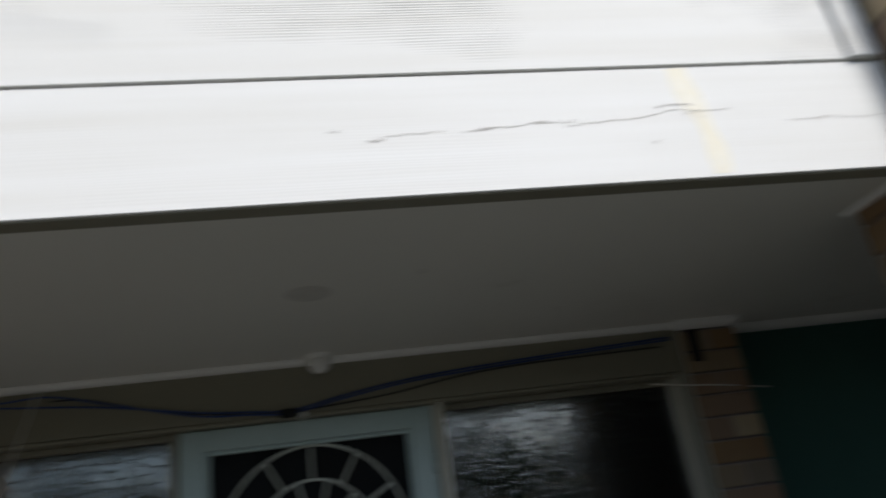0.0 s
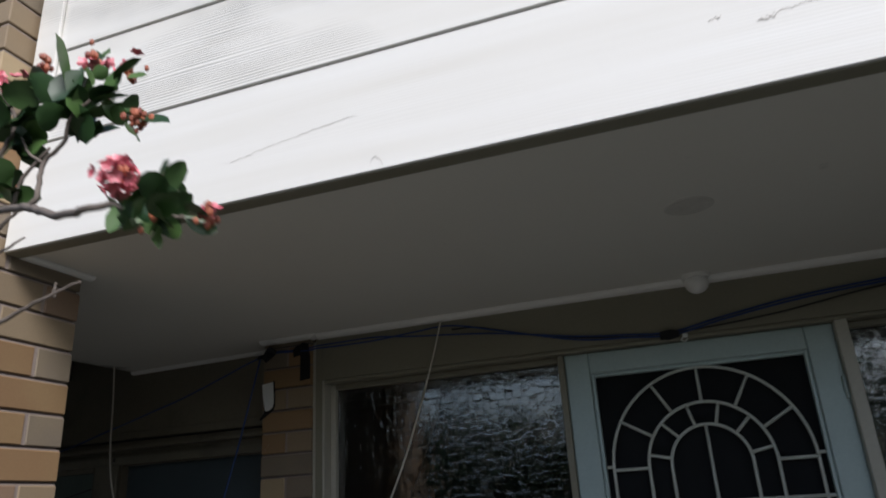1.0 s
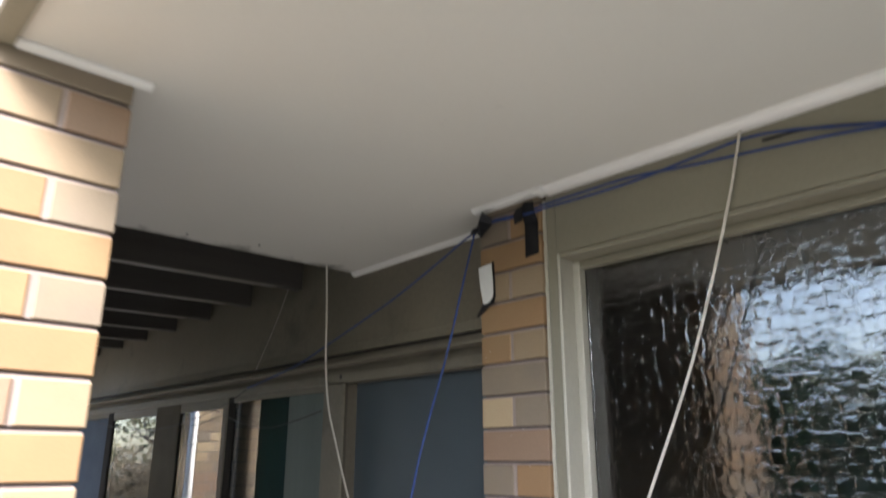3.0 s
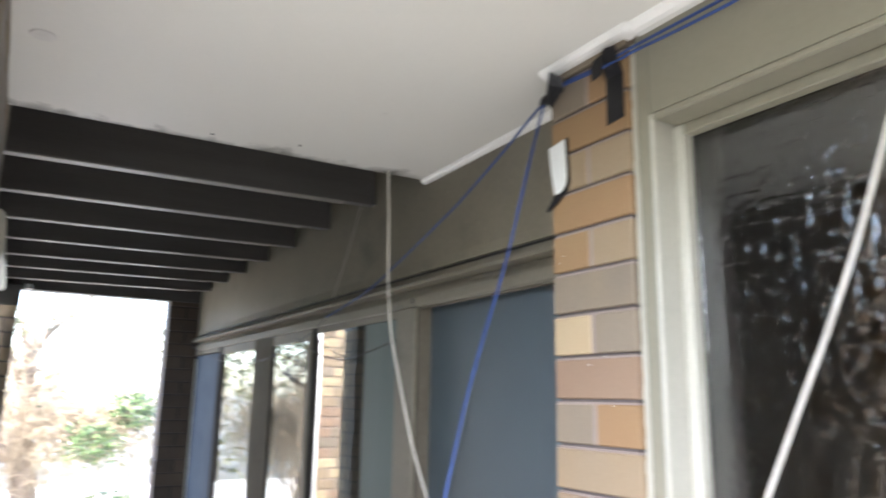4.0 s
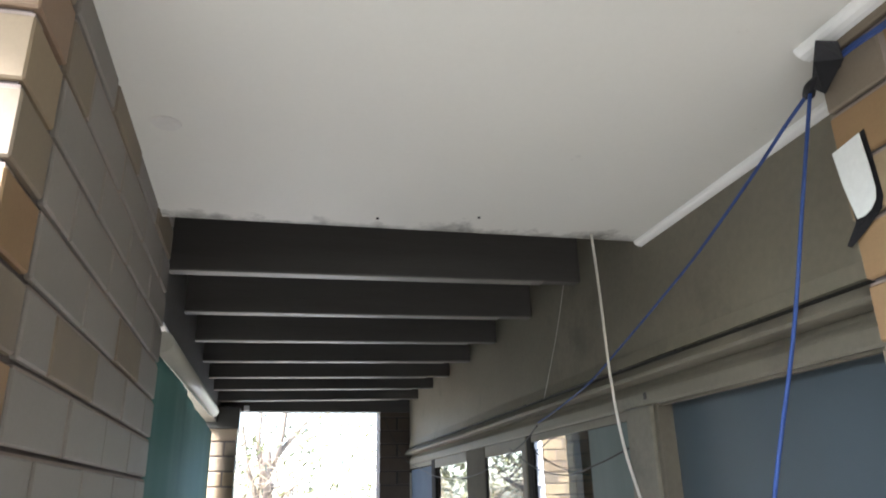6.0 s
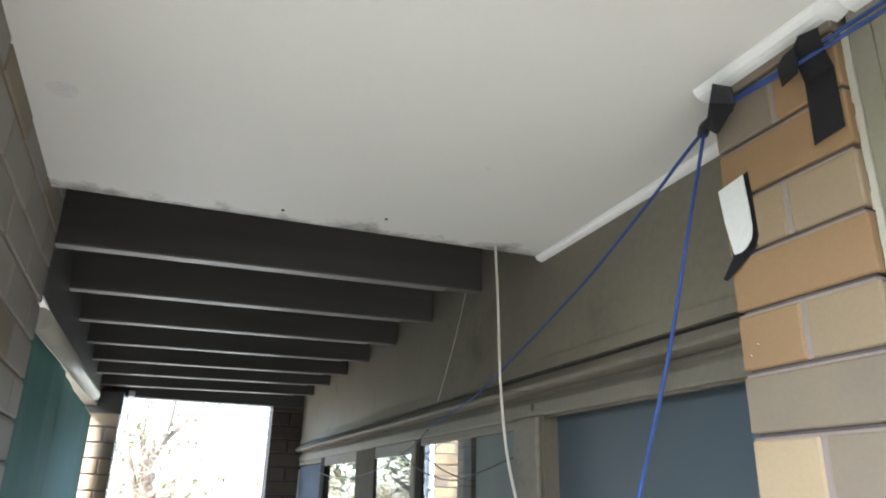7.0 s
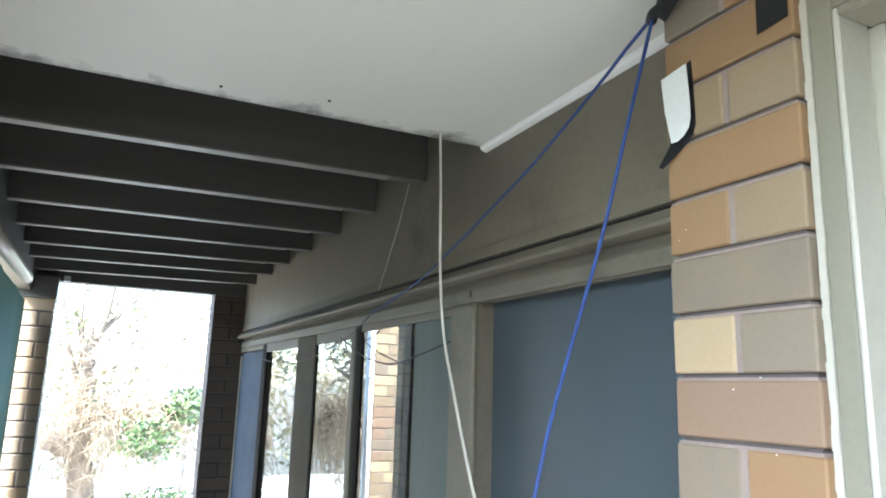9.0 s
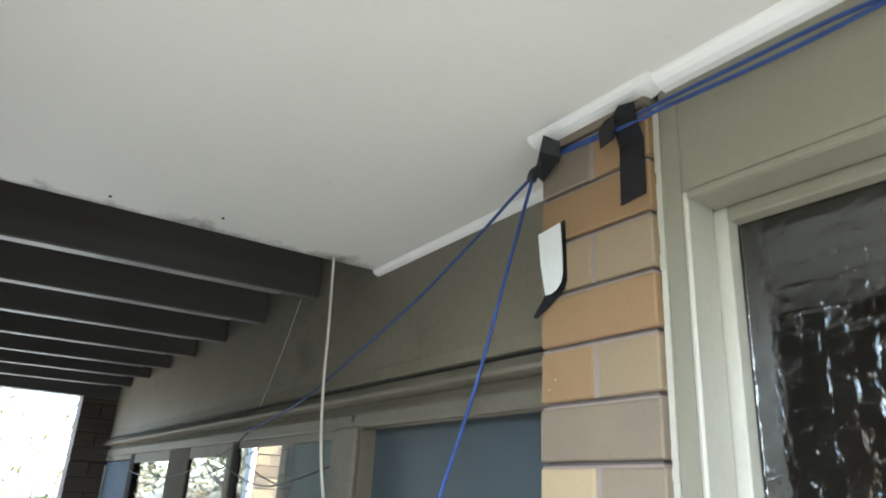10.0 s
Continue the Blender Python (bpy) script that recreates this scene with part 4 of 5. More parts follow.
def tapes():
    tape("tape_strip", [(-0.056, 2.095), (-0.009, 2.100), (-0.009, 2.191), (-0.008, 2.208, -0.014), (-0.006, 2.224, -0.022), (-0.004, 2.240, -0.027), (-0.034, 2.246, -0.028), (-0.050, 2.235, -0.023), (-0.053, 2.213, -0.014), (-0.055, 2.191)], -0.003, "upright strip of black tape holding rope to the pier")
    tape("tape_strip", [(-0.074, 2.190), (-0.046, 2.196), (-0.044, 2.214), (-0.046, 2.238), (-0.066, 2.234), (-0.077, 2.221)], -0.024, "short strip of black tape on the rope")
    tape("tape_strip", [(-0.210, 2.185, -0.016), (-0.163, 2.213, -0.020), (-0.138, 2.221, -0.049), (-0.172, 2.246, -0.051), (-0.204, 2.234, -0.030), (-0.232, 2.208, -0.016)], -0.02, "strip of black tape wrapped round the pier corner")
    cable("tape_strip", [(-0.254, -0.002, 2.212), (-0.237, -0.012, 2.213), (-0.220, -0.014, 2.214), (-0.182, -0.014, 2.220)], 0.0095, TAPE, "black tape wound round the two ropes", "tape")
    tape("tape_strip", [(1.364, 2.078), (1.392, 2.074), (1.429, 2.080), (1.432, 2.102), (1.402, 2.110), (1.366, 2.106)], -0.003, "strip of black tape holding cables over the door")
    tape("tape_strip", [(R_PIER + 0.02, 2.12), (R_PIER + 0.07, 2.115), (R_PIER + 0.075, 2.27), (R_PIER + 0.022, 2.272)], -0.0016, "upright strip of black tape on the far pier")
    c = thing("cable_clip", (1.447, 0.008, 2.074), "small white plastic cable clip over the door", "clip")
    part("clip_body", box(1.438, 1.456, -0.001, 0.0095, 2.078, 2.092, 0.003), PLASTIC, c)
    part("clip_loop", tube(spline([(1.440, 0.004, 2.080), (1.432, 0.003, 2.070), (1.444, 0.002, 2.064), (1.454, 0.004, 2.074)], 6), 0.0022, 6), PLASTIC, c)
    # white plate peeling from the pier
    t = thing("peeling_plate", (-0.21, -0.004, 2.05), "white plastic plate peeling off the pier with black tape behind", "plate")
    def sheet(outline, y, material, name, label, thick=0.0016):
        bm = bmesh.new()
        v = [bm.verts.new((x, y - o, z)) for x, z, o in outline]
        f = bm.faces.new(v)
        r = bmesh.ops.extrude_face_region(bm, geom=[f])
        for q in r["geom"]:
            if isinstance(q, bmesh.types.BMVert):
                q.co.y += thick
        bmesh.ops.triangulate(bm, faces=bm.faces)
        bmesh.ops.recalc_face_normals(bm, faces=bm.faces)
        part(name, bm, material, t, label)
    rim = [(-0.232, 2.098, 0.004), (-0.179, 2.104, 0.006), (-0.175, 2.052, 0.006), (-0.174, 2.018, 0.006), (-0.178, 2.003, 0.006), (-0.188, 1.993, 0.006), (-0.200, 1.988, 0.006), (-0.214, 1.989, 0.005), (-0.226, 2.043, 0.004)]
    sheet(rim, -0.0022, PLASTIC, "plate", "white plastic plate with a rounded end")
    sheet([(-0.228, 2.091, 0.001), (-0.1755, 2.110, 0.0), (-0.1715, 2.052, 0.0), (-0.1705, 2.006, 0), (-0.177, 1.992, 0), (-0.197, 1.980, 0), (-0.222, 1.980, 0)], -0.0012, TAPE, "backing", "black adhesive backing", 0.001)
    sheet([(-0.216, 1.989, 0.004), (-0.189, 1.985, 0.002), (-0.172, 1.993, 0.001), (-0.208, 1.968, 0.004), (-0.230, 1.952, 0.010), (-0.236, 1.956, 0.011)], -0.0012, TAPE, "tail", "loose tail of black tape", 0.001)


def sprig(bm_leaf, bm_petal, bm_bud, at, heading, rng, leaves, flowers, buds, size=0.032):
    for k in range(leaves):
        d = (heading + Vector((rng.uniform(-1, 1), rng.uniform(-1, 1), rng.uniform(-0.8, 1)))).normalized()
        across = d.cross(Vector((rng.uniform(-1, 1), rng.uniform(-1, 1), rng.uniform(-1, 1))))
        p = at - heading * rng.uniform(0, 0.05) + Vector((rng.uniform(-1, 1), rng.uniform(-1, 1), rng.uniform(-1, 1))) * 0.012
        leaf_quad(bm_leaf, p, d, across, size * rng.uniform(0.8, 1.3), size * rng.uniform(0.6, 0.8), 0.12)
    tip = at + heading * 0.012
    for k in range(flowers):
        c = tip + Vector((rng.gauss(0, 1), rng.gauss(0, 1), rng.gauss(0, 1))) * 0.0105
        nrm = (c - tip + Vector((rng.uniform(-1, 1), rng.uniform(-1, 1), rng.uniform(-1, 1))) * 0.004).normalized()
        u = nrm.orthogonal().normalized()
        w = nrm.cross(u)
        for a in range(5):
            ang = 2 * math.pi * a / 5 + rng.random() * 0.3
            leaf_quad(bm_petal, c, (u * math.cos(ang) + w * math.sin(ang) + nrm * 0.5), w * math.cos(ang) - u * math.sin(ang), 0.0095, 0.0065, 0.2)
    for k in range(buds):
        c = tip + Vector((rng.gauss(0, 1), rng.gauss(0, 1), rng.gauss(0, 1))) * 0.0052
        bmesh.ops.create_icosphere(bm_bud, subdivisions=1, radius=rng.uniform(0.0026, 0.0048), matrix=Matrix.Translation(c) @ Matrix.Diagonal((1, 1, 1.5, 1)))


def flowering_shrub():
    rng = random.Random(11)
    V = Vector
    Y = -2.0
    base = V((0.34, Y + 0.02, -0.155))
    s = thing("flowering_shrub", base, "leggy shrub with glossy leaves and pink flower clusters", "shrub")

    def at(*xz):
        return [V((x + 0.063, Y + rng.uniform(-0.006, 0.006), z + 0.077)) for x, z in xz]
    twigs = [
        ([base] + at((0.40, 0.6), (0.46, 1.3), (0.56, 1.72), (0.66, 1.839)), 0.014, 0.0042),
        (at((0.66, 1.839), (0.726, 1.829), (0.786, 1.800), (0.825, 1.795), (0.865, 1.794), (0.909, 1.776), (0.960, 1.760)), 0.0042, 0.0016),
        (at((0.726, 1.831), (0.739, 1.842), (0.731, 1.887), (0.759, 1.907), (0.774, 1.934), (0.80, 1.96)), 0.0034, 0.0016),
        (at((0.69, 1.84), (0.707, 1.874), (0.740, 1.903)), 0.0030, 0.0016),
        (at((0.64, 1.835), (0.672, 1.90), (0.680, 1.955), (0.65, 2.00)), 0.0034, 0.0016),
        (at((0.56, 1.63), (0.62, 1.71), (0.672, 1.792), (0.686, 1.815), (0.710, 1.832)), 0.0040, 0.0020),
        (at((0.668, 1.788), (0.695, 1.787), (0.722, 1.798)), 0.0022, 0.0010),
        (at((0.52, 1.58), (0.62, 1.665), (0.696, 1.698), (0.748, 1.715), (0.806, 1.736)), 0.0042, 0.0012),
        (at((0.772, 1.723), (0.775, 1.739)), 0.0016, 0.0010),
        (at((0.731, 1.887), (0.715, 1.90), (0.70, 1.925)), 0.0024, 0.0012),
        (at((0.66, 1.86), (0.64, 1.885), (0.655, 1.91)), 0.0024, 0.0012),
    ]
    def nearer(p, f):
        """The lowest sprig leans forward, out of the shrub's plane."""
        c = V((1.432, -2.552, 1.584))
        return c + (p - c) * (1 - 0.38 * f)
    twigs[1] = ([nearer(p, min(1, k / 2.5)) for k, p in enumerate(twigs[1][0])], twigs[1][1], 0.0011)
    for pts, r0, r1 in twigs:
        part("branch", tube([p + V((rng.uniform(-1, 1), rng.uniform(-1, 1), rng.uniform(-1, 1))) * 0.0009 for p in spline(pts, 7)], r0, 8, end_radius=r1), TWIG, s, "bare grey-brown branch")
    clusters = [  # place, heading, leaves, flowers, buds, leaf length
        ((0.870, 1.815), (-0.1, 0.2, 1), 3, 34, 5, 0.032), ((0.905, 1.800), (0.6, 0, 0.5), 9, 0, 0, 0.040), ((0.935, 1.780), (1, 0, 0.2), 10, 0, 0, 0.040),
        ((0.915, 1.772), (0.2, 0, -1), 5, 0, 2, 0.034), ((0.965, 1.762), (1, 0, -0.1), 4, 4, 8, 0.030),
        ((0.735, 1.970), (-0.8, 0, 0.5), 8, 0, 0, 0.045), ((0.765, 1.985), (0, 0, 1), 4, 0, 0, 0.055), ((0.772, 1.940), (-0.2, 0, -0.8), 6, 0, 0, 0.042),
        ((0.795, 1.950), (0.6, 0, 0.5), 10, 0, 2, 0.042), ((0.825, 1.955), (1, 0, 0.4), 7, 0, 0, 0.044), ((0.721, 2.005), (-0.2, 0, 1), 2, 4, 14, 0.026),
        ((0.803, 1.990), (0, 0, 1), 2, 5, 6, 0.026), ((0.828, 1.982), (0.3, 0, 1), 2, 3, 6, 0.026), ((0.846, 1.918), (1, 0, -0.3), 4, 0, 18, 0.034),
        ((0.640, 1.998), (-0.2, 0, 1), 3, 18, 4, 0.030), ((0.668, 1.980), (0.4, 0, 0.6), 4, 3, 12, 0.034), ((0.690, 1.940), (0.5, 0, 0.2), 10, 0, 0, 0.044),
        ((0.655, 1.955), (-0.6, 0, 0.2), 8, 0, 0, 0.044), ((0.712, 1.928), (0.8, 0, 0), 7, 0, 0, 0.042), ((0.670, 1.890), (-0.2, 0, 0.3), 8, 0, 3, 0.038),
        ((0.690, 1.862), (0.3, 0, 0), 7, 0, 2, 0.036), ((0.605, 1.97), (-1, 0, 0.3), 8, 0, 0, 0.045), ((0.60, 1.90), (-1, 0, 0), 8, 4, 0, 0.042),
    ]
    for c_, (at_, h, nl, nf, nb, size) in enumerate(clusters):
        lf, pe, bu = bmesh.new(), bmesh.new(), bmesh.new()
        sprig(lf, pe, bu, V((at_[0] + 0.063, Y + rng.uniform(-0.02, 0.02), at_[1] + 0.077)), V(h).normalized(), rng, nl, nf, nb, size)
        if c_ < 5:
            for b in (lf, pe, bu):
                for v in b.verts:
                    v.co = nearer(v.co, 1)
        for nm, b, m, lb in (("leaf_spray", lf, LEAF, "glossy dark green leaves"), ("blossom", pe, PETAL, "cluster of small pink flowers"), ("bud_tip", bu, BUD, "rusty red buds and fading petals")):
            if len(b.verts):
                part(nm, b, m, s, lb)["kind"] = "stuff"
            else:
                b.free()


def far_tree():
    """A shaggy tree beyond the end of the passage."""
    rng = random.Random(21)
    V = Vector
    base = V((-8.6, -0.60, -0.16))
    t = thing("tree", base, "shaggy-barked tree with forked limbs, dry strands and thin foliage", "tree")
    trunk = spline([base, base + V((0, -0.02, 0.6)), base + V((0, -0.12, 1.05)), base + V((0, -0.12, 1.6)), base + V((0, -0.14, 2.10)), base + V((0, -0.16, 2.4))], 7)
    part("trunk", tube([p + V((rng.uniform(-1, 1), rng.uniform(-1, 1), 0)) * 0.022 for p in trunk], 0.17, 14, end_radius=0.055), BARK, t)
    burl = bmesh.new()
    bmesh.ops.create_icosphere(burl, subdivisions=3, radius=0.20, matrix=Matrix.Translation(base + V((0.05, -0.30, 1.12))) @ Matrix.Diagonal((0.8, 1.0, 0.75, 1)))
    for v in burl.verts:
        v.co += (v.co - base - V((0.05, -0.30, 1.12))) * 0.55 * noise.noise(v.co * 9)
    part("burl", burl, BARK, t, "swollen shaggy knot on the trunk")
    limbs = [[(0, -0.13, 2.02), (0, -0.03, 2.30), (0.05, 0.15, 2.54), (0.1, 0.34, 2.78), (0.1, 0.85, 3.5)], [(0, -0.15, 2.1), (0, -0.24, 2.38), (0.05, -0.24, 2.85), (0, -0.15, 3.9)],
             [(0, -0.13, 1.55), (0.1, -0.36, 2.20), (0.1, -0.44, 2.62), (0.1, -0.6, 3.5)], [(0, -0.05, 1.3), (0.2, 0.30, 1.50), (0.2, 0.75, 1.35), (0.2, 1.05, 1.62)],
             [(0, -0.06, 2.25), (0.1, 0.02, 2.55), (0.2, 0.06, 2.95), (0.2, 0.1, 3.6)], [(0, -0.08, 1.75), (0.2, 0.12, 1.92), (0.3, 0.26, 2.02)]]
    crown, twigs = bmesh.new(), bmesh.new()
    for pts in limbs:
        q = spline([base + V(p) for p in pts], 6)
        part("limb", tube(q, 0.046, 8, end_radius=0.012), BARK, t)
        for k in range(11):
            p = rng.choice(q[3:])
            e = p + V((rng.uniform(-0.5, 0.5), rng.uniform(-0.6, 0.6), rng.uniform(-0.3, 0.6)))
            tube(spline([p, (p + e) / 2 + V((0, 0, rng.uniform(-0.1, 0.15))), e], 4), 0.008, 5, twigs, 0.003)
            for _ in range(7):
                d = V((rng.uniform(-1, 1), rng.uniform(-1, 1), rng.uniform(-1.2, 0.5)))
                leaf_quad(crown, e + V((rng.gauss(0, 1), rng.gauss(0, 1), rng.gauss(0, 1))) * 0.14, d, d.cross(V((rng.random(), rng.random(), rng.random()))), rng.uniform(0.07, 0.13), 0.030, 0.1)
    part("twig_mass", twigs, TWIG, t, "bare thin twigs")["kind"] = "stuff"
    part("crown", crown, GUM, t, "sparse olive foliage")["kind"] = "stuff"
    # dry strands that hang about the trunk
    dry = bmesh.new()
    for k in range(1150):
        if rng.random() < 0.25:
            a = V((rng.uniform(-0.25, 0.3), rng.gauss(-0.16, 0.15), rng.uniform(0.5, 2.2)))
        else:
            a = V((rng.uniform(-0.3, 0.4), rng.uniform(-0.35, 1.0), rng.gauss(1.30, 0.22)))
        out = rng.uniform(-0.45, 0.6)
        drop = rng.uniform(-0.15, 0.5)
        q = spline([base + a, base + a + V((rng.uniform(-0.1, 0.2), out * 0.6, 0.10)), base + a + V((rng.uniform(-0.1, 0.2), out, -drop))], 4)
        tube(q, rng.uniform(0.003, 0.0075), 4, dry, 0.002)
    part("dry_tangle", dry, STRAW, t, "tangle of pale dry hanging strands")["kind"] = "stuff"


def leafy_bush(at, spread, count, material, label, seed, size=0.06, name="bush"):
    rng = random.Random(seed)
    at = Vector(at)
    b = thing(name, (at.x, at.y, -0.16), label, "shrub")
    stems, leaves = bmesh.new(), bmesh.new()
    for k in range(6):
        e = at + Vector((rng.uniform(-1, 1) * spread[0], rng.uniform(-1, 1) * spread[1], rng.uniform(-0.6, 1) * spread[2]))
        tube(spline([Vector((at.x, at.y, -0.16)), (Vector((at.x, at.y, 0.2)) + e) / 2, e], 4), 0.007, 6, stems, 0.003)
    for k in range(count):
        u = Vector((rng.gauss(0, 1), rng.gauss(0, 1), rng.gauss(0, 1)))
        u = u.normalized() * rng.uniform(0.35, 1.08) ** 0.6
        lump = 1 + 0.35 * noise.noise(u * 2.3 + Vector((seed, 0, 0)))
        p = at + Vector((u.x * spread[0], u.y * spread[1], u.z * spread[2])) * lump
        d = Vector((rng.uniform(-1, 1), rng.uniform(-1, 1), rng.uniform(-0.4, 1)))
        leaf_quad(leaves, p, d, d.cross(Vector((rng.random(), rng.random(), rng.random()))), size * rng.uniform(0.7, 1.4), size * 0.45, 0.12)
    part("stem_mass", stems, TWIG, b)["kind"] = "stuff"
    part("foliage", leaves, material, b)["kind"] = "stuff"


def outside():
    far_tree()
    copy_thing(bpy.data.objects["tree"], pose(-7.5, -1.95, -0.16, 0, 0, 75))
    copy_thing(bpy.data.objects["tree"], pose(-9.2, -3.3, -0.16, 0, 0, 200))
    leafy_bush((-8.2, 0.36, 1.36), (0.20, 0.25, 0.22), 640, SHRUB, "bright green shrub beyond the passage", 3)
    leafy_bush((-8.3, 0.12, 0.34), (0.3, 0.40, 0.11), 520, SHRUB, "bright green shrub beyond the passage", 4)
    leafy_bush((-8.0, -0.02, 1.00), (0.20, 0.30, 0.24), 560, SHRUB, "bright green shrub beyond the passage", 6)
    rng = random.Random(33)
    far = bmesh.new()
    for k in range(10000):
        y = rng.uniform(-16, 7)
        top = 3.2 + 2.0 * noise.noise((y * 0.22, 5, 0)) + 1.0 * noise.noise((y * 0.9, 1, 0))
        p = Vector((-15 + rng.gauss(0, 0.8), y, max(0.0, top * rng.random() ** 0.8)))
        if noise.noise(p * 0.9) < -0.08:
            continue
        d = Vector((rng.uniform(-1, 1), rng.uniform(-1, 1), rng.uniform(-1.2, 0.4)))
        leaf_quad(far, p, d, d.cross(Vector((rng.random(), rng.random(), rng.random()))), rng.uniform(0.12, 0.25), 0.065, 0.1)
    tagged(part("far_foliage", far, GUM), "thin olive foliage of far garden trees", "trees", "", "stuff")
    # hedge that faces the porch
    rng = random.Random(8)
    h = bmesh.new()
    for k in range(17000):
        x = rng.uniform(-16, 18)
        top = 3.0 + 0.7 * noise.noise((x * 0.35, 2, 0)) + 0.6 * noise.noise((x * 1.1, 7, 0))
        z = -0.1 + (top + 0.1) * rng.random() ** 0.7
        p = Vector((x, -11 + rng.gauss(0, 0.5), z))
        d = Vector((rng.uniform(-1, 1), rng.uniform(-1, 1), rng.uniform(-0.6, 1)))
        leaf_quad(h, p, d, d.cross(Vector((rng.random(), rng.random(), rng.random()))), 0.34, 0.2, 0.1)
    tagged(part("hedge", h, HEDGE), "dark leafy hedge along the front garden", "hedge", "", "stuff")


rail_litter()
porch_lamp()
green_blind()
cords()
fairy_lights()
tapes()
flowering_shrub()
outside()


# ---- brickwork, piece by piece ----
def brick_backing(name, x0, x1, y0, y1, z0, z1, label):
    return tagged(part(name, box(x0, x1, y0, y1, z0, z1, 0), BED), label, "brick wall", "", "structure")


R = 0.008     # depth to which the bed joints are raked
TONES = {-3: [GREY, ORANGE], -2: [ORANGE], -1: [TAN, TAN], 0: [ORANGE], 1: [ORANGE, TAN], 2: [GREY], 3: [YELLOW, GREY], 4: [PINK], 5: [GREY, ORANGE], 6: [TAN]}
FULL, HALF = 0.232, 0.111
PW, PH = 0.2260, 0.1080     # pier width and its half bricks

pier = brick_backing("wall_pier", -0.2305 + R, -0.0045 - R, R, 0.30, -0.02, 2.40, "brick pier of mixed tan and orange bricks beside the entrance")
brick_face(pier, (-0.2305, 0.0), 0.0, PW, 0, 2.36, BED0, ((PW,), (PH, PH)), 0.10, 3, TONES)
far_pier = brick_backing("wall_far_pier", R_PIER + R, R_PIER + 0.232 - R, R, 0.30, -0.02, 2.40, "brick pier of mixed tan and orange bricks beside the entrance")
brick_face(far_pier, (R_PIER, 0.0), 0.0, 0.232, 0, 2.36, BED0, ((FULL,), (HALF, HALF)), 0.10, 4)
tagged(part("wall_side", box(R_PIER + 0.234, 4.3, WALL_Y, WALL_Y + 0.1, -0.02, 2.40, 0.002), CANVAS), "dark green covered wall of the side passage", "wall", "", "structure")

# unseen wall, added to stop light entering from the right
tagged(part("wall_light_block", box(4.3, 4.4, COL_FRONT, WALL_Y + 0.1, -0.15, 2.5, 0.002), RAFTER), "unseen dark wall added to keep light out of the side passage", "wall", "", "structure")

# column and passage wall on the open side
column = brick_backing("wall_column", -1.25 + R, COL_X - R, COL_FRONT + R, COL_Y - R, -0.15, 3.70, "mixed tan brick column carrying the upper storey")
CL = COL_Y - COL_FRONT
brick_face(column, (COL_X, COL_FRONT), math.pi / 2, CL, -0.1, 3.62, COLUMN_BED0, ((CL - HALF - JOINT, HALF), (HALF, CL - HALF - JOINT)), 0.11, 7,
           {-2: [TAN, PINK], -1: [TAN, TAN], 0: [ORANGE, GREY], 1: [TAN, ORANGE], 2: [ORANGE, GREY], 3: [TAN, ORANGE], 4: [PINK, TAN]})
# passage side: tan bricks turned cool grey to carry the bluish shade
brick_face(column, (COL_X - 0.122, COL_Y), math.pi, 1.25 + COL_X - 0.122, -0.1, 2.46, COLUMN_BED0, ((HALF, FULL, FULL, FULL, FULL), (FULL, FULL, FULL, FULL, FULL)), 0.10, 9, mixed=[SHADE_GREY, SHADE_GREY, SHADE_GREY, GREY])
brick_face(column, (-0.90, COL_FRONT), 0.0, 0.90 + COL_X - 0.122, -0.1, 3.62, COLUMN_BED0, ((FULL,), (HALF, FULL, FULL, FULL)), 0.10, 12)
far_col = brick_backing("wall_far_column", R_COL + R, R_COL + 0.9, COL_FRONT + R, COL_Y - R, -0.15, 3.70, "mixed tan brick column carrying the upper storey")
brick_face(far_col, (R_COL, COL_Y), -math.pi / 2, CL, -0.1, 3.62, COLUMN_BED0, ((CL - HALF - JOINT, HALF), (HALF, CL - HALF - JOINT)), 0.11, 17)
brick_face(far_col, (R_COL + 0.122, COL_FRONT), 0.0, 0.6, 1.5, 3.62, COLUMN_BED0, ((FULL,), (HALF, FULL, FULL)), 0.10, 19)

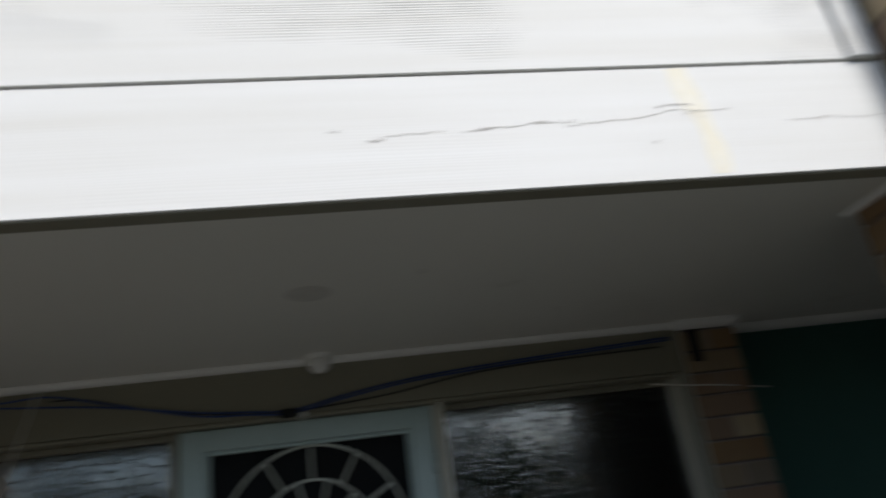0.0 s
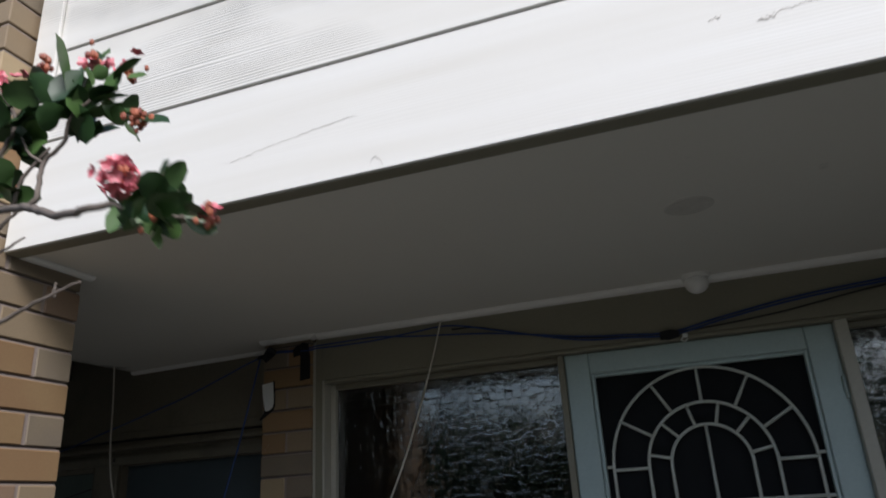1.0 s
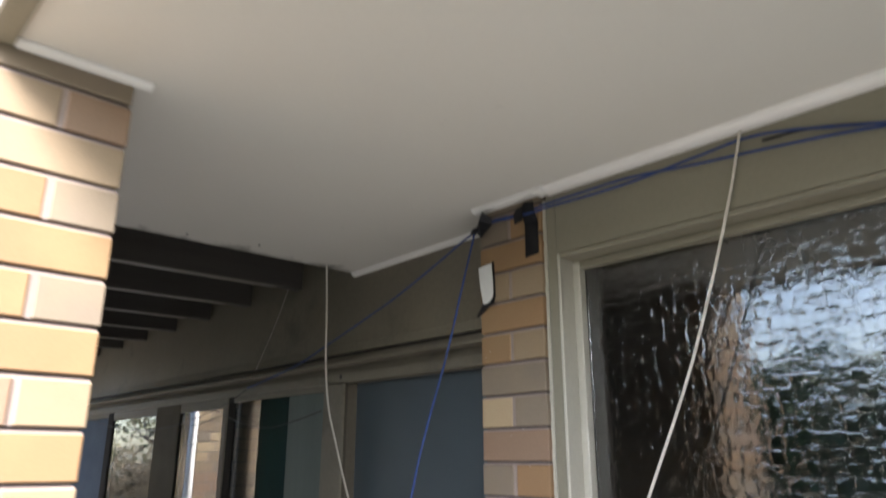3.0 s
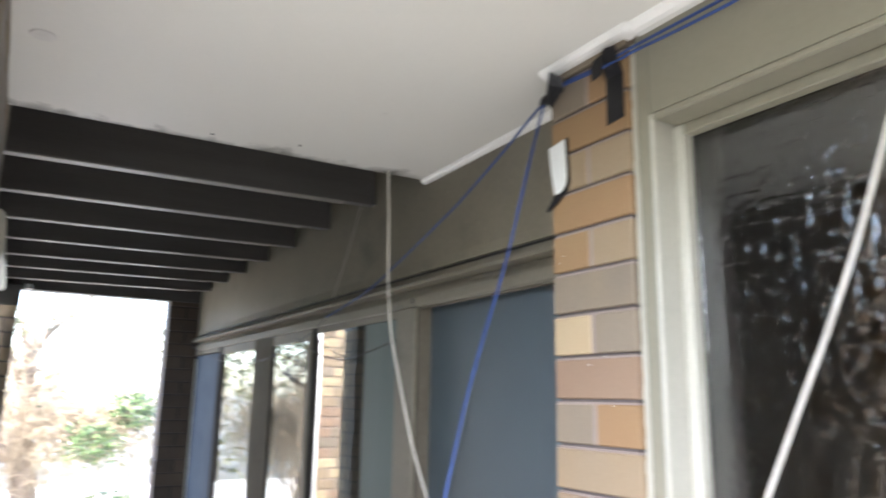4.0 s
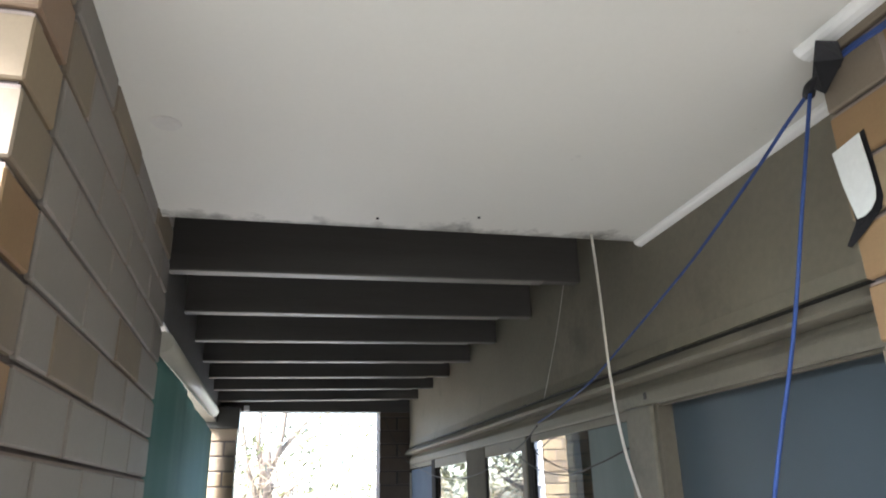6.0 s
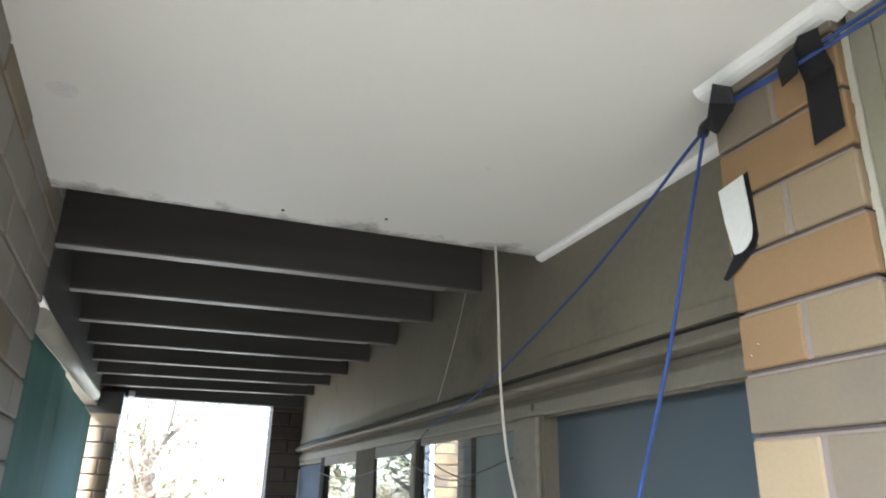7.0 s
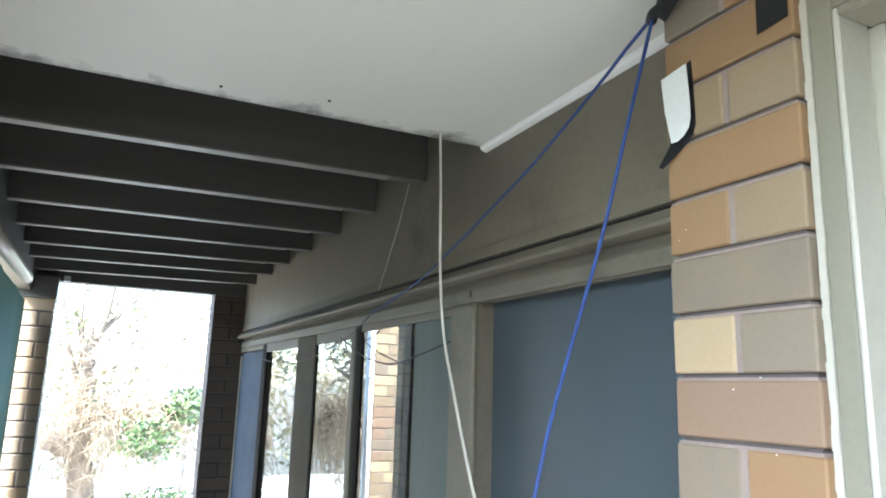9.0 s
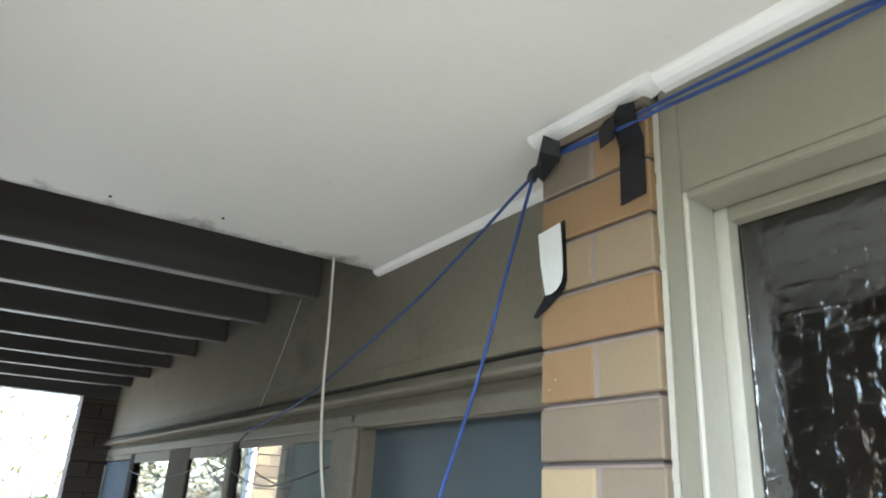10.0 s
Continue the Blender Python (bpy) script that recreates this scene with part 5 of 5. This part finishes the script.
# piers at the end of the passage
PX, PY = -4.02, -0.948
left_end = brick_backing("wall_end_pier", END_X - 0.012 + R, PX - R, -1.42, PY - R, -0.15, 2.20, "brick pier at the end of the passage")
brick_face(left_end, (PX, -1.42), math.pi / 2, 1.42 + PY, -0.1, 2.06, BED0, ((0.232, 0.155, 0.065), (0.232, 0.230)), 0.11, 23, mixed=[GREY, TAN, TAN, GREY], mortar=BED)
# this side gets paler bricks, painting more light into its reflection
brick_face(left_end, (PX - 0.122, PY), math.pi, 0.116, -0.1, 2.06, BED0, ((HALF,), (HALF,)), 0.10, 24, mixed=[YELLOW, TAN, YELLOW])
tagged(part("pier_cap", box(END_X - 0.015, PX + 0.012, -1.42, PY + 0.008, 2.06, 2.1905, 0.004), RAFTER), "dark timber block on the end pier", "block", "", "structure")
RY = -0.042
right_end = brick_backing("wall_window_pier", END_X - 0.23 + R, END_X - 0.012 - R, RY + R, 0.34, -0.15, 2.47, "brick pier beside the last window, its shade put into dark bricks")
# dark bricks and near-black joints paint the shade on this pier
brick_face(right_end, (END_X - 0.012, RY), math.pi / 2, 0.353, -0.1, 2.20, BED0, ((HALF, FULL), (FULL, HALF)), 0.11, 27, mixed=[SHADE_BRICK], mortar=DECK)
corner = brick_backing("wall_garden_pier", -5.23 + R, -5.0 - R, -1.60 + R, -1.07 - R, -0.15, 2.9, "sunlit pale brick pier outside the passage")
brick_face(corner, (-5.0, -1.60), math.pi / 2, 0.53, -0.1, 2.8, BED0, ((FULL, 0.170, HALF), (HALF, FULL, 0.167)), 0.11, 31, mixed=[TAN, GREY, PINK, TAN, YELLOW])
dp = thing("downpipe", (-5.0, -1.032, -0.16), "white downpipe beside the brick pier", "downpipe")
part("pipe", tube([Vector((-5.02, -1.032, -0.155)), Vector((-5.02, -1.032, 2.85))], 0.035, 16), CORNICE, dp)
for z in (0.6, 1.7, 2.6):
    part("bracket", tube([Vector((-5.02, -1.032, z)), Vector((-5.02, -1.032, z + 0.03))], 0.039, 16), CORNICE, dp)
# flecks of paint on the pier
for x, z in ((-0.212, 1.838), (-0.198, 1.852), (-0.085, 1.640), (-0.128, 1.625), (-0.068, 1.548)):
    part("paint_fleck", box(x, x + 0.0013, -0.0016, 0.001, z, z + 0.0013, 0.0003), CORNICE, pier, "tiny fleck of white paint")
